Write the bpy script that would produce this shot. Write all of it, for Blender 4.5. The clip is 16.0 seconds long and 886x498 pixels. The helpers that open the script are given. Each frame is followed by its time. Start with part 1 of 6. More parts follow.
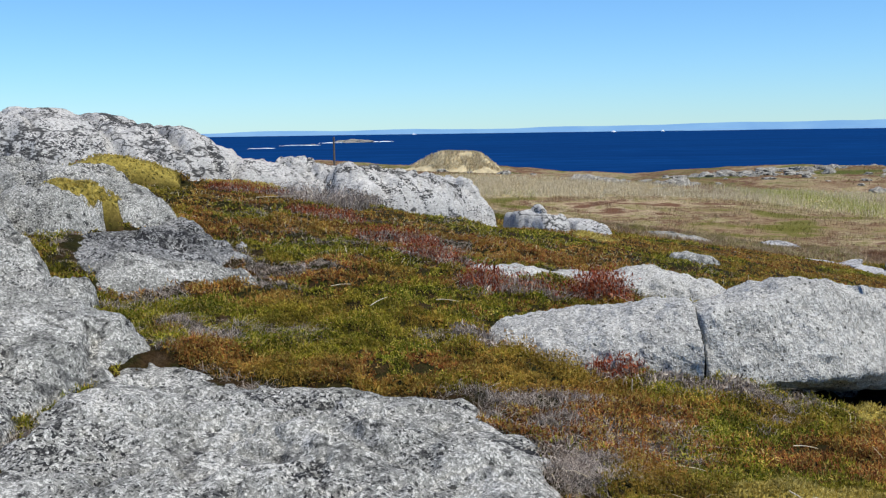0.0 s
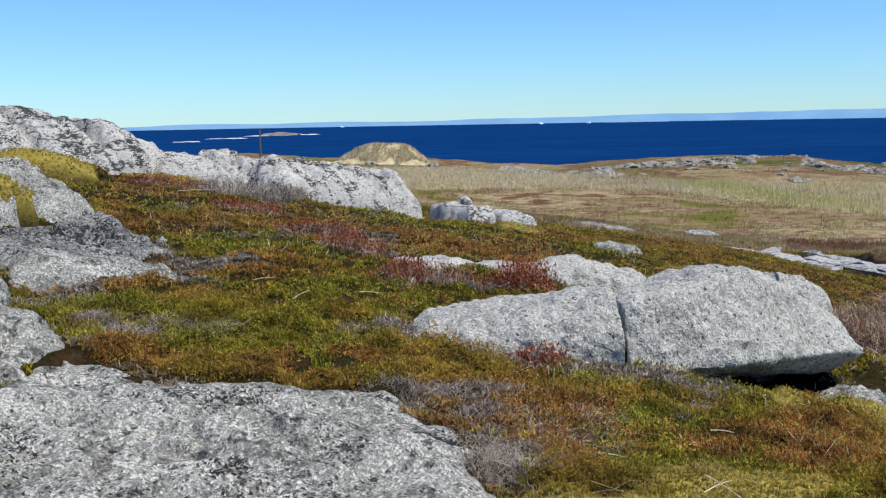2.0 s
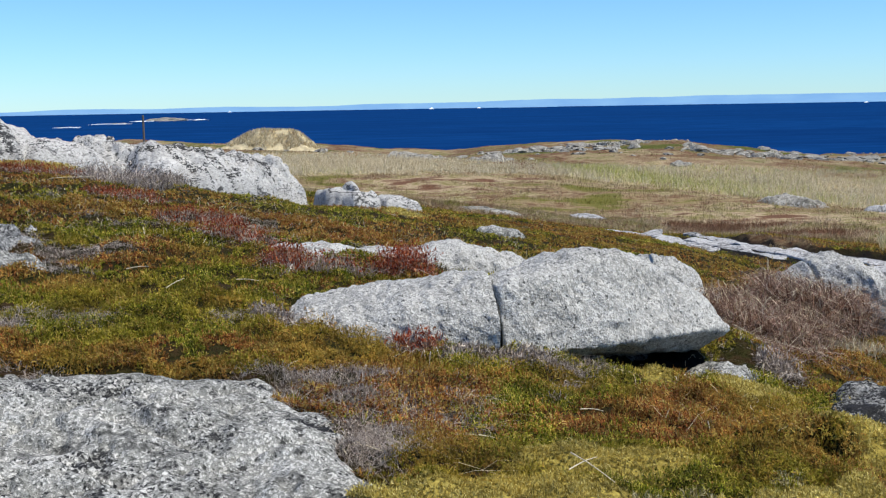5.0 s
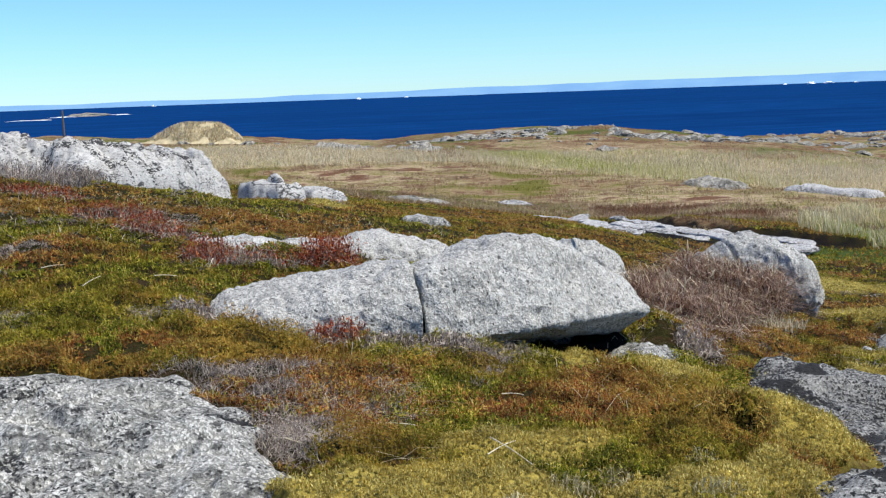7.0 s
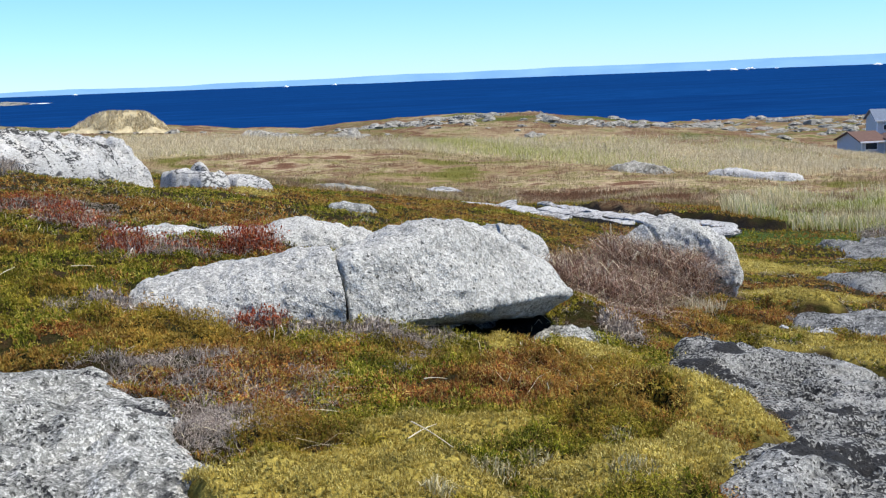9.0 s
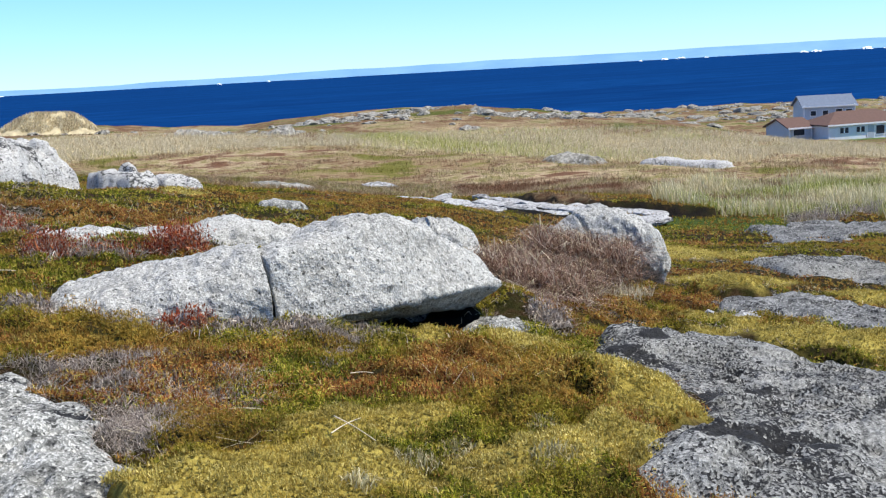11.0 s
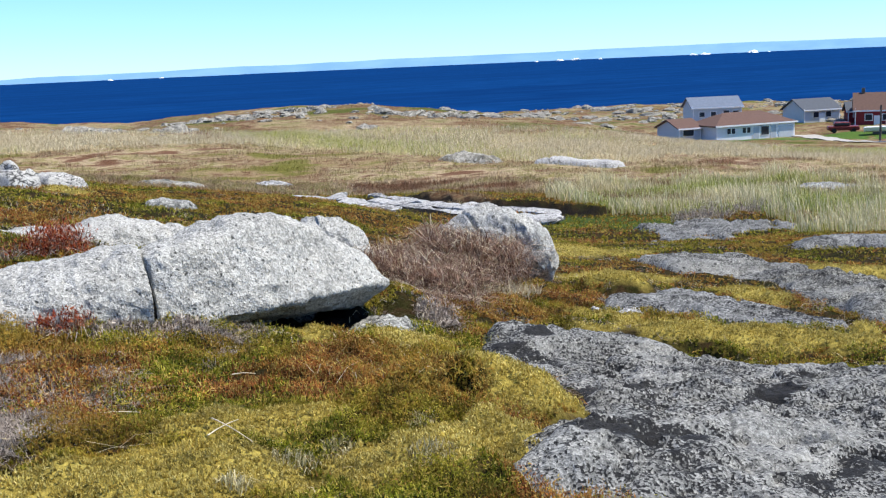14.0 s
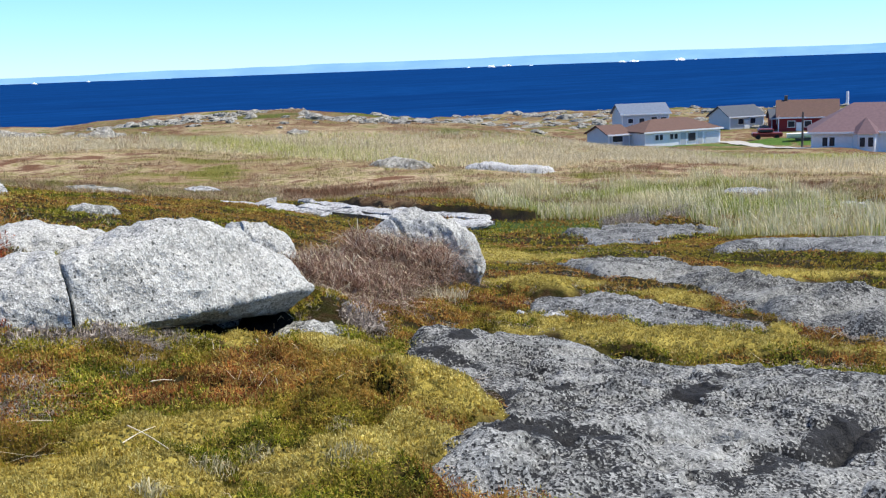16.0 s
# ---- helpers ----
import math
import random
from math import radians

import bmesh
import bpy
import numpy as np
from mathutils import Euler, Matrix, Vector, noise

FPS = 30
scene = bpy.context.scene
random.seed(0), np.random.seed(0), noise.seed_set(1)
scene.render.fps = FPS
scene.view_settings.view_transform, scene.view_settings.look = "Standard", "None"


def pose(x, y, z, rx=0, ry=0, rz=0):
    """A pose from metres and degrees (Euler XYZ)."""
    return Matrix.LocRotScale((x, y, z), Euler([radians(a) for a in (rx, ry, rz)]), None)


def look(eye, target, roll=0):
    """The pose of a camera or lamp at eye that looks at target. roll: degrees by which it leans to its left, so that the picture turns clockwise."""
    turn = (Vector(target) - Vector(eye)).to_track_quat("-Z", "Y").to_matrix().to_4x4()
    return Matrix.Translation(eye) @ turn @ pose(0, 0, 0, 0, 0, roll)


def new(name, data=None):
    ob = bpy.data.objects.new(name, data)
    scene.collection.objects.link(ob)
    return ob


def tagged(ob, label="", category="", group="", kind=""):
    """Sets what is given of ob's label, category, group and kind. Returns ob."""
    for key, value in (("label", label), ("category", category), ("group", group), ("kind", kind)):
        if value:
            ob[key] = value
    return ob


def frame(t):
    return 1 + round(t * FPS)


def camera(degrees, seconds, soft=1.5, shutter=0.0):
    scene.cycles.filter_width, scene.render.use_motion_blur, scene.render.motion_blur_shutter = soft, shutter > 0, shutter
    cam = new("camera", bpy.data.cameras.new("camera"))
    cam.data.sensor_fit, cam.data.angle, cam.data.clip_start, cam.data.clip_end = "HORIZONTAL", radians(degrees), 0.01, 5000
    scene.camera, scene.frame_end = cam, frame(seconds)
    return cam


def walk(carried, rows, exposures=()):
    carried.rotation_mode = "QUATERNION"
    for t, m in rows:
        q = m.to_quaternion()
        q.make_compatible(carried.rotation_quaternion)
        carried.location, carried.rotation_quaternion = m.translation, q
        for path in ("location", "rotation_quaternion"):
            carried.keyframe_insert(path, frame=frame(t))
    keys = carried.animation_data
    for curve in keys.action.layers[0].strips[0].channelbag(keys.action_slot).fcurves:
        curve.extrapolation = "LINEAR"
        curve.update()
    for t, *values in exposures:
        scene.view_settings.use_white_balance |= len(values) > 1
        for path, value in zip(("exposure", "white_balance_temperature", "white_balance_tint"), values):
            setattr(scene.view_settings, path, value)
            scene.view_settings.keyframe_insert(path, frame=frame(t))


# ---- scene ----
cam = camera(45.5, 16.0, soft=1.25)
PATH = [
    (0, (0.1, -0.372, 1.568), (0.145, 1.615, 1.342), -0.8),
    (0.5, (0.11, -0.368, 1.566), (0.191, 1.618, 1.338), -0.9),
    (1, (0.123, -0.367, 1.565), (0.238, 1.616, 1.336), -0.8),
    (1.5, (0.128, -0.364, 1.565), (0.272, 1.617, 1.331), -0.9),
    (2, (0.141, -0.358, 1.56), (0.319, 1.619, 1.318), -1.0),
    (2.5, (0.153, -0.36, 1.562), (0.365, 1.614, 1.315), -0.7),
    (3, (0.169, -0.36, 1.564), (0.416, 1.609, 1.312), -0.6),
    (3.5, (0.182, -0.366, 1.562), (0.463, 1.597, 1.309), -0.7),
    (4, (0.2, -0.37, 1.56), (0.515, 1.588, 1.301), -0.8),
    (6.5, (0.272, -0.393, 1.557), (0.742, 1.529, 1.266), -1.6),
    (7, (0.29, -0.395, 1.554), (0.793, 1.518, 1.258), -2.0),
    (7.5, (0.296, -0.398, 1.551), (0.834, 1.504, 1.247), -2.2),
    (8, (0.312, -0.4, 1.548), (0.88, 1.492, 1.237), -2.2),
    (8.5, (0.325, -0.407, 1.545), (0.925, 1.474, 1.23), -2.2),
    (9, (0.334, -0.407, 1.541), (0.96, 1.464, 1.217), -2.2),
    (11.5, (0.41, -0.453, 1.533), (1.171, 1.365, 1.19), -3.0),
    (12, (0.417, -0.452, 1.531), (1.206, 1.352, 1.184), -2.6),
    (12.5, (0.434, -0.468, 1.532), (1.25, 1.324, 1.181), -2.7),
    (13, (0.444, -0.486, 1.538), (1.286, 1.293, 1.183), -2.8),
    (13.5, (0.454, -0.493, 1.534), (1.329, 1.27, 1.181), -2.7),
    (14, (0.461, -0.494, 1.535), (1.366, 1.254, 1.184), -2.5),
    (14.5, (0.476, -0.504, 1.529), (1.413, 1.228, 1.181), -2.2),
    (15, (0.487, -0.521, 1.531), (1.452, 1.196, 1.182), -2.2),
    (15.5, (0.495, -0.536, 1.537), (1.488, 1.165, 1.189), -2.5),
    (16, (0.497, -0.538, 1.532), (1.514, 1.149, 1.186), -2.1),
]
walk(cam, [(t, look(eye, target, roll)) for t, eye, target, roll in PATH], exposures=[(0.0, -0.08), (4.0, -0.03), (8.0, 0.2), (16.0, 0.37)])

# ---- sky, sun ----
SUN_AZ, SUN_EL = 126.0, 60.0      # bearing clockwise from +y, height
SEA = -20.0
sun_dir = Vector((math.sin(radians(SUN_AZ)) * math.cos(radians(SUN_EL)), math.cos(radians(SUN_AZ)) * math.cos(radians(SUN_EL)), math.sin(radians(SUN_EL))))
world = bpy.data.worlds.new("sky")
scene.world = world
world.use_nodes = True
wn, wl = world.node_tree.nodes, world.node_tree.links
sky = wn.new("ShaderNodeTexSky")
sky.sky_type, sky.sun_disc = "NISHITA", False
sky.sun_elevation, sky.sun_rotation = radians(SUN_EL), radians(SUN_AZ)
sky.altitude, sky.air_density, sky.dust_density, sky.ozone_density = 20, 1.0, 0.0, 3.0
cool = wn.new("ShaderNodeMix")
cool.data_type, cool.blend_type = "RGBA", "MULTIPLY"
cool.inputs[0].default_value = 1.0
cool.inputs[7].default_value = (0.62, 0.99, 1.43, 1)      # clear northern air
wl.new(sky.outputs[0], cool.inputs[6])
wl.new(cool.outputs[2], wn["Background"].inputs[0])
wn["Background"].inputs[1].default_value = 0.112
sun = new("sun", bpy.data.lights.new("sun", "SUN"))
sun.data.energy, sun.data.angle, sun.data.color = 5.0, radians(0.53), (1.0, 0.94, 0.82)
sun.matrix_world = look(sun_dir * 300, (0, 0, 0))


# ---- noise and land ----
def _hash(i, j, k):
    n = (i * 374761393 + j * 668265263 + k * 2147483647 + 974634777) & 0xFFFFFFFF
    n = ((n ^ (n >> 13)) * 1274126177) & 0xFFFFFFFF
    n = ((n ^ (n >> 16)) * 2246822519) & 0xFFFFFFFF
    return ((n ^ (n >> 15)) & 0xFFFFFF) / float(0xFFFFFF)


def vnoise(x, y, z=0.0):
    """Smooth noise between -1 and 1."""
    x, y, z = np.broadcast_arrays(np.asarray(x, float), np.asarray(y, float), np.asarray(z, float))
    i, j, k = np.floor(x).astype(np.int64), np.floor(y).astype(np.int64), np.floor(z).astype(np.int64)
    u, v, w = x - i, y - j, z - k
    u, v, w = u * u * (3 - 2 * u), v * v * (3 - 2 * v), w * w * (3 - 2 * w)
    out = 0.0
    for a in (0, 1):
        for b in (0, 1):
            for c in (0, 1):
                out = out + _hash(i + a, j + b, k + c) * (u if a else 1 - u) * (v if b else 1 - v) * (w if c else 1 - w)
    return out * 2 - 1


def fbm(x, y, z=0.0, octaves=4, gain=0.5):
    total, amp = 0.0, 1.0
    for o in range(octaves):
        total = total + amp * vnoise(np.asarray(x) * 2.03**o + 17.3 * o, np.asarray(y) * 2.03**o - 9.1 * o, np.asarray(z) * 2.03**o + 3.7 * o)
        amp *= gain
    return total


def smooth(a, b, v):
    t = np.clip((np.asarray(v, float) - a) / (b - a), 0, 1)
    return t * t * (3 - 2 * t)


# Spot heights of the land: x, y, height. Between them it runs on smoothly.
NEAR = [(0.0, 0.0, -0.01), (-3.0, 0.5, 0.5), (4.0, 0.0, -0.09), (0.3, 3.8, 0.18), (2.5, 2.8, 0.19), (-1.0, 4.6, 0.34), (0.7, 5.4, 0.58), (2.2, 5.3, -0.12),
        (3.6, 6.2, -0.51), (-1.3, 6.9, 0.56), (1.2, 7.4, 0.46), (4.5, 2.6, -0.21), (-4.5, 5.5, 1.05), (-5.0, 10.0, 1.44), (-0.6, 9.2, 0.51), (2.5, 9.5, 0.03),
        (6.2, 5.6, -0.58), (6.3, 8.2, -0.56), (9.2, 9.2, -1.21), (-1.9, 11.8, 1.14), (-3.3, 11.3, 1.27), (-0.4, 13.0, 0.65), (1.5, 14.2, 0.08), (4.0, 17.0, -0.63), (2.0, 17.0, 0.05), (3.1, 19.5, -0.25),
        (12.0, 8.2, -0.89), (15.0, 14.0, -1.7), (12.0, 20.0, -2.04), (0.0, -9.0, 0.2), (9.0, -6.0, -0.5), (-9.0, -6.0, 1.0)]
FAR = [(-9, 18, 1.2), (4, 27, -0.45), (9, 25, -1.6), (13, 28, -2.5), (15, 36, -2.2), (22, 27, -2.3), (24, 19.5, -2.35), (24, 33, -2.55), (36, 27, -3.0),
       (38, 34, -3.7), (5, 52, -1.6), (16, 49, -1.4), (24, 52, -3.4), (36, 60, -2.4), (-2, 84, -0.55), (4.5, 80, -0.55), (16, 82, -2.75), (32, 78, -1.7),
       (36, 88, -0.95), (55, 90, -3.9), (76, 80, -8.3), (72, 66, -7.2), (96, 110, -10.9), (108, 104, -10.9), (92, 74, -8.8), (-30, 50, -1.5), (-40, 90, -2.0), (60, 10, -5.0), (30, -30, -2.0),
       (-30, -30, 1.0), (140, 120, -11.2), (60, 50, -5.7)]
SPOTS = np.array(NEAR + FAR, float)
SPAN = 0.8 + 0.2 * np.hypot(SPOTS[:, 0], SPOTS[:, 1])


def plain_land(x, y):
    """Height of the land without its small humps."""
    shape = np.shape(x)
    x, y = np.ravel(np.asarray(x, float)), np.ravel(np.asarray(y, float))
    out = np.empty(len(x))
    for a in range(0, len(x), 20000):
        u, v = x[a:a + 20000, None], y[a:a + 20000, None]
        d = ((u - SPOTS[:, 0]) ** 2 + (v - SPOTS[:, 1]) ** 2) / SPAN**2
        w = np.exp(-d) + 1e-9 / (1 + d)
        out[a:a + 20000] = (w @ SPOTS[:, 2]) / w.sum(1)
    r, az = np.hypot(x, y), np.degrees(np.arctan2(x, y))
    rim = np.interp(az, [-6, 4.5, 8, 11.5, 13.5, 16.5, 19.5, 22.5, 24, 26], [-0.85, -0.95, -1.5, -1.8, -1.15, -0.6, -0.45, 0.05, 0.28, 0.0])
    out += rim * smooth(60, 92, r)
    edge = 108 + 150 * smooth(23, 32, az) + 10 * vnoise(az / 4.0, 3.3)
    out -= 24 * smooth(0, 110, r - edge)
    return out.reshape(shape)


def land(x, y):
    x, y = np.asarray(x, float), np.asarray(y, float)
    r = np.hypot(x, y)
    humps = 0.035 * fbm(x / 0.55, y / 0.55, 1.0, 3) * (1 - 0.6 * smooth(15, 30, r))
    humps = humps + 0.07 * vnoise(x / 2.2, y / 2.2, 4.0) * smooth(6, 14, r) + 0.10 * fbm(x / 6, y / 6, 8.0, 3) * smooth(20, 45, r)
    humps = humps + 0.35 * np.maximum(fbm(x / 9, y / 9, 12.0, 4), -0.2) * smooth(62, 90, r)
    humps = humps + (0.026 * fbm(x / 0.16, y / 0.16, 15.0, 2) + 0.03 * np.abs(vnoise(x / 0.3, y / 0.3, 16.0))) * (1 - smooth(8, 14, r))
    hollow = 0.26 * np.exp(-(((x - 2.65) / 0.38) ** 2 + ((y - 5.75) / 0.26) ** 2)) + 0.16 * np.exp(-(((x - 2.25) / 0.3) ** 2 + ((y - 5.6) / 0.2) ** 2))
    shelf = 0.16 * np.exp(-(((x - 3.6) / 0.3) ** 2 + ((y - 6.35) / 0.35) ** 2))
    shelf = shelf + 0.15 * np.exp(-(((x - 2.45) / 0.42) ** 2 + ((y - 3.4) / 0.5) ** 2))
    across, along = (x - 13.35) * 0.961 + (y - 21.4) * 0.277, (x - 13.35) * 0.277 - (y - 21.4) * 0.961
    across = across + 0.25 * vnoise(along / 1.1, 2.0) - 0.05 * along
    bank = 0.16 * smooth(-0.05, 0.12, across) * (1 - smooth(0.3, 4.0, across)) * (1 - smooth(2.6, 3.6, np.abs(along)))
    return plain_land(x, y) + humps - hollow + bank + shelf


def mesh_object(name, verts, faces, material, parent=None, label="", shade=True):
    me = bpy.data.meshes.new(name)
    verts = np.ascontiguousarray(verts, dtype=np.float32)
    faces = np.asarray(faces, dtype=np.int32)
    n, k = faces.shape
    me.vertices.add(len(verts)), me.loops.add(n * k), me.polygons.add(n)
    me.vertices.foreach_set("co", verts.ravel())
    me.loops.foreach_set("vertex_index", faces.ravel())
    me.polygons.foreach_set("loop_start", np.arange(0, n * k, k, dtype=np.int32))
    me.polygons.foreach_set("use_smooth", np.full(n, shade))
    me.update(calc_edges=True)
    if len(faces) < 100000:
        me.validate()
    me.materials.append(material)
    ob = new(name, me)
    if parent is not None:
        ob.parent = parent
    if label:
        ob["label"] = label
    return ob


def part(name, bm, material, parent, label=""):
    me = bpy.data.meshes.new(name)
    bm.to_mesh(me)
    bm.free()
    me.materials.append(material)
    ob = new(name, me)
    ob.parent = parent
    if label:
        ob["label"] = label
    return ob


# ---- materials ----
def material(name, rough=0.9, spec=0.2):
    m = bpy.data.materials.new(name)
    m.use_nodes = True
    b = m.node_tree.nodes["Principled BSDF"]
    b.inputs["Roughness"].default_value, b.inputs["Specular IOR Level"].default_value = rough, spec
    return m, m.node_tree.nodes, m.node_tree.links, b


def noise_node(nodes, links, scale, detail=4.0, rough=0.55, vec=None, stretch=None, offset=(0, 0, 0)):
    n = nodes.new("ShaderNodeTexNoise")
    n.inputs["Scale"].default_value, n.inputs["Detail"].default_value, n.inputs["Roughness"].default_value = scale, detail, rough
    if vec is None:
        vec = nodes.new("ShaderNodeNewGeometry").outputs["Position"]
    mp = nodes.new("ShaderNodeMapping")
    mp.inputs["Location"].default_value = offset
    if stretch:
        mp.inputs["Scale"].default_value = stretch
    links.new(vec, mp.inputs[0])
    links.new(mp.outputs[0], n.inputs["Vector"])
    return n.outputs["Fac"]


def ramp(nodes, links, fac, stops):
    r = nodes.new("ShaderNodeValToRGB")
    els = r.color_ramp.elements
    while len(els) < len(stops):
        els.new(0.5)
    for e, (p, c) in zip(els, stops):
        e.position, e.color = p, (*c, 1) if len(c) == 3 else c
    links.new(fac, r.inputs[0])
    return r.outputs[0]


def grey(v):
    return (v, v, v)


def mix(nodes, links, fac, a, b, mode="MIX"):
    m = nodes.new("ShaderNodeMix")
    m.data_type, m.blend_type = "RGBA", mode
    for sock, v in ((m.inputs[0], fac), (m.inputs[6], a), (m.inputs[7], b)):
        if isinstance(v, (int, float)):
            sock.default_value = v
        elif isinstance(v, tuple):
            sock.default_value = (*v, 1)
        else:
            links.new(v, sock)
    return m.outputs[2]


def bump(nodes, links, bsdf, height, strength, dist):
    b = nodes.new("ShaderNodeBump")
    b.inputs["Strength"].default_value, b.inputs["Distance"].default_value = strength, dist
    links.new(height, b.inputs["Height"])
    links.new(b.outputs[0], bsdf.inputs["Normal"])


def voronoi_node(nodes, links, scale, vec, feature="F1"):
    v = nodes.new("ShaderNodeTexVoronoi")
    v.feature = feature
    v.inputs["Scale"].default_value = scale
    links.new(vec, v.inputs["Vector"])
    return v


def rock_material(name, light, mid, dark, dark_amount, scale=1.0, streak=None, white=0.0, grain=45.0, spots=0.5, relief=1.0, crack=0.0, blots=1.3, low=0.35):
    """Lichened granite: ragged crusts and crystals, pits, thin cracks, tufts and blots of black lichen."""
    m, n, l, b = material(name, 0.92, 0.15)
    pos = n.new("ShaderNodeNewGeometry").outputs["Position"]
    mp = n.new("ShaderNodeMapping")
    mp.inputs["Scale"].default_value = streak or (1, 1, 1)
    l.new(pos, mp.inputs[0])
    wn_ = n.new("ShaderNodeTexNoise")
    wn_.inputs["Scale"].default_value, wn_.inputs["Detail"].default_value = 30 * scale, 3
    l.new(mp.outputs[0], wn_.inputs["Vector"])
    warp = n.new("ShaderNodeVectorMath")
    warp.operation = "MULTIPLY_ADD"
    l.new(wn_.outputs["Color"], warp.inputs[0])
    warp.inputs[1].default_value = (0.016 / scale,) * 3
    l.new(mp.outputs[0], warp.inputs[2])
    crust = voronoi_node(n, l, grain * scale, warp.outputs[0])
    speck = voronoi_node(n, l, 2.6 * grain * scale, warp.outputs[0])
    tuft = voronoi_node(n, l, 11 * scale, warp.outputs[0])
    sep_c, sep_s, sep_t = (n.new("ShaderNodeSeparateColor") for _ in range(3))
    l.new(crust.outputs["Color"], sep_c.inputs[0])
    l.new(speck.outputs["Color"], sep_s.inputs[0])
    l.new(tuft.outputs["Color"], sep_t.inputs[0])
    patch = noise_node(n, l, 3.2 * scale, 6, 0.65, offset=(2, 8, 1), stretch=streak)
    fine = noise_node(n, l, 75 * scale, 4, 0.65, offset=(4, 1, 2))
    pits = noise_node(n, l, 38 * scale, 2, 0.5, offset=(1, 7, 2))
    tone = mix(n, l, 0.42, sep_c.outputs[0], sep_s.outputs[1])
    tone = mix(n, l, 0.5, tone, patch)
    tone = mix(n, l, 0.25, tone, fine)
    w = white
    col = ramp(n, l, tone, [(0.30 - w, tuple(low * c for c in mid)), (0.40 - w, mid), (0.53 - w, tuple(0.7 * c + 0.3 * a for c, a in zip(mid, light))), (0.60 - w, light)])
    col = mix(n, l, ramp(n, l, pits, [(0.31, grey(0.9)), (0.37, grey(0.0))]), col, tuple(0.15 * c for c in mid))
    if spots:
        rag = mix(n, l, 0.5, tuft.outputs["Distance"], fine)
        here = ramp(n, l, sep_t.outputs[2], [(0.62, grey(0.0)), (0.66, grey(spots))])
        col = mix(n, l, mix(n, l, ramp(n, l, rag, [(0.33, grey(1.0)), (0.40, grey(0.0))]), (0, 0, 0), here), col, dark)
    blot = mix(n, l, 0.4, noise_node(n, l, blots * scale, 8, 0.72, offset=(9, 3, 5), stretch=streak), mix(n, l, 0.5, fine, sep_c.outputs[1]))
    marks = n.new("ShaderNodeVertexColor")
    marks.layer_name = "lichen"
    mk = n.new("ShaderNodeSeparateColor")
    l.new(marks.outputs[0], mk.inputs[0])
    more = n.new("ShaderNodeMath")
    more.operation = "MULTIPLY_ADD"
    l.new(mk.outputs[0], more.inputs[0])
    more.inputs[1].default_value = 0.13
    l.new(blot, more.inputs[2])
    lo = 0.62 - 0.6 * dark_amount
    col = mix(n, l, ramp(n, l, more.outputs[0], [(lo, grey(0)), (lo + 0.035, grey(0.95))]), col, dark)
    if crack:
        run = noise_node(n, l, 1.5 * scale, 4, 0.6, offset=(7, 2, 4), stretch=streak)
        some = noise_node(n, l, 0.9 * scale, 2, 0.5, offset=(3, 9, 4))
        line = ramp(n, l, run, [(0.482, grey(0)), (0.495, grey(crack)), (0.505, grey(crack)), (0.518, grey(0))])
        line = mix(n, l, ramp(n, l, some, [(0.40, grey(0)), (0.48, grey(1))]), (0, 0, 0), line)
        col = mix(n, l, line, col, dark)
    l.new(col, b.inputs["Base Color"])
    high = mix(n, l, 0.5, mix(n, l, 0.35, pits, sep_c.outputs[0]), mix(n, l, 0.4, fine, crust.outputs["Distance"]))
    bump(n, l, b, high, 1.0, 0.016 * relief / scale)
    return m


BLACK = (0.013, 0.013, 0.014)
ROCK_PALE = rock_material("pale_granite", (0.55, 0.537, 0.488), (0.285, 0.279, 0.252), (0.05, 0.05, 0.047), -0.05, 1.0, grain=75, spots=0.3, relief=1.4, white=0.02, low=0.4)
ROCK_SLAB = rock_material("lichened_slab", (0.62, 0.605, 0.55), (0.195, 0.195, 0.172), BLACK, 0.08, 1.0, grain=95, spots=0.85, crack=0.6, white=-0.02)
ROCK_RIGHT = rock_material("black_blotched_slab", (0.4, 0.394, 0.36), (0.18, 0.179, 0.164), BLACK, 0.16, 1.0, grain=100, spots=0.95, crack=0.5, white=-0.01)
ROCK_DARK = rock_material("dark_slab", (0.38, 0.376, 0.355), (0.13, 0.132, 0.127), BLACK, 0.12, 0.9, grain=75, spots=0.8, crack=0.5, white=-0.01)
ROCK_DOME = rock_material("white_dome_rock", (0.57, 0.554, 0.512), (0.37, 0.36, 0.332), (0.03, 0.03, 0.03), 0.08, 0.7, (1.0, 1.0, 2.0), grain=60, spots=0.5, relief=0.8, white=0.02, crack=0.9, low=0.5)
ROCK_LEDGE = rock_material("ledge_rock", (0.56, 0.546, 0.518), (0.33, 0.322, 0.303), (0.04, 0.04, 0.04), 0.06, 0.5, grain=50, spots=0.6, relief=0.6, white=0.0, crack=0.7, low=0.5)
ROCK_FAR = rock_material("far_rock", (0.42, 0.397, 0.34), (0.19, 0.177, 0.145), (0.04, 0.04, 0.03), 0.06, 0.3, grain=25)

# Ground: heath, moss, straw and lawn by the zones stored in the mesh.
GROUND, n, l, b = material("heath_ground", 0.95, 0.04)
zone = n.new("ShaderNodeVertexColor")
zone.layer_name = "zone"
sep = n.new("ShaderNodeSeparateColor")
l.new(zone.outputs[0], sep.inputs[0])
mid_n = noise_node(n, l, 6.0, 5, 0.65, offset=(3, 3, 3))
fine_n = noise_node(n, l, 38.0, 4, 0.7, offset=(5, 1, 0))
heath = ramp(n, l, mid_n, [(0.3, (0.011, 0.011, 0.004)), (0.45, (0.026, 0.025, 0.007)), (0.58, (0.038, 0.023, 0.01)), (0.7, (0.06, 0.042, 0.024))])
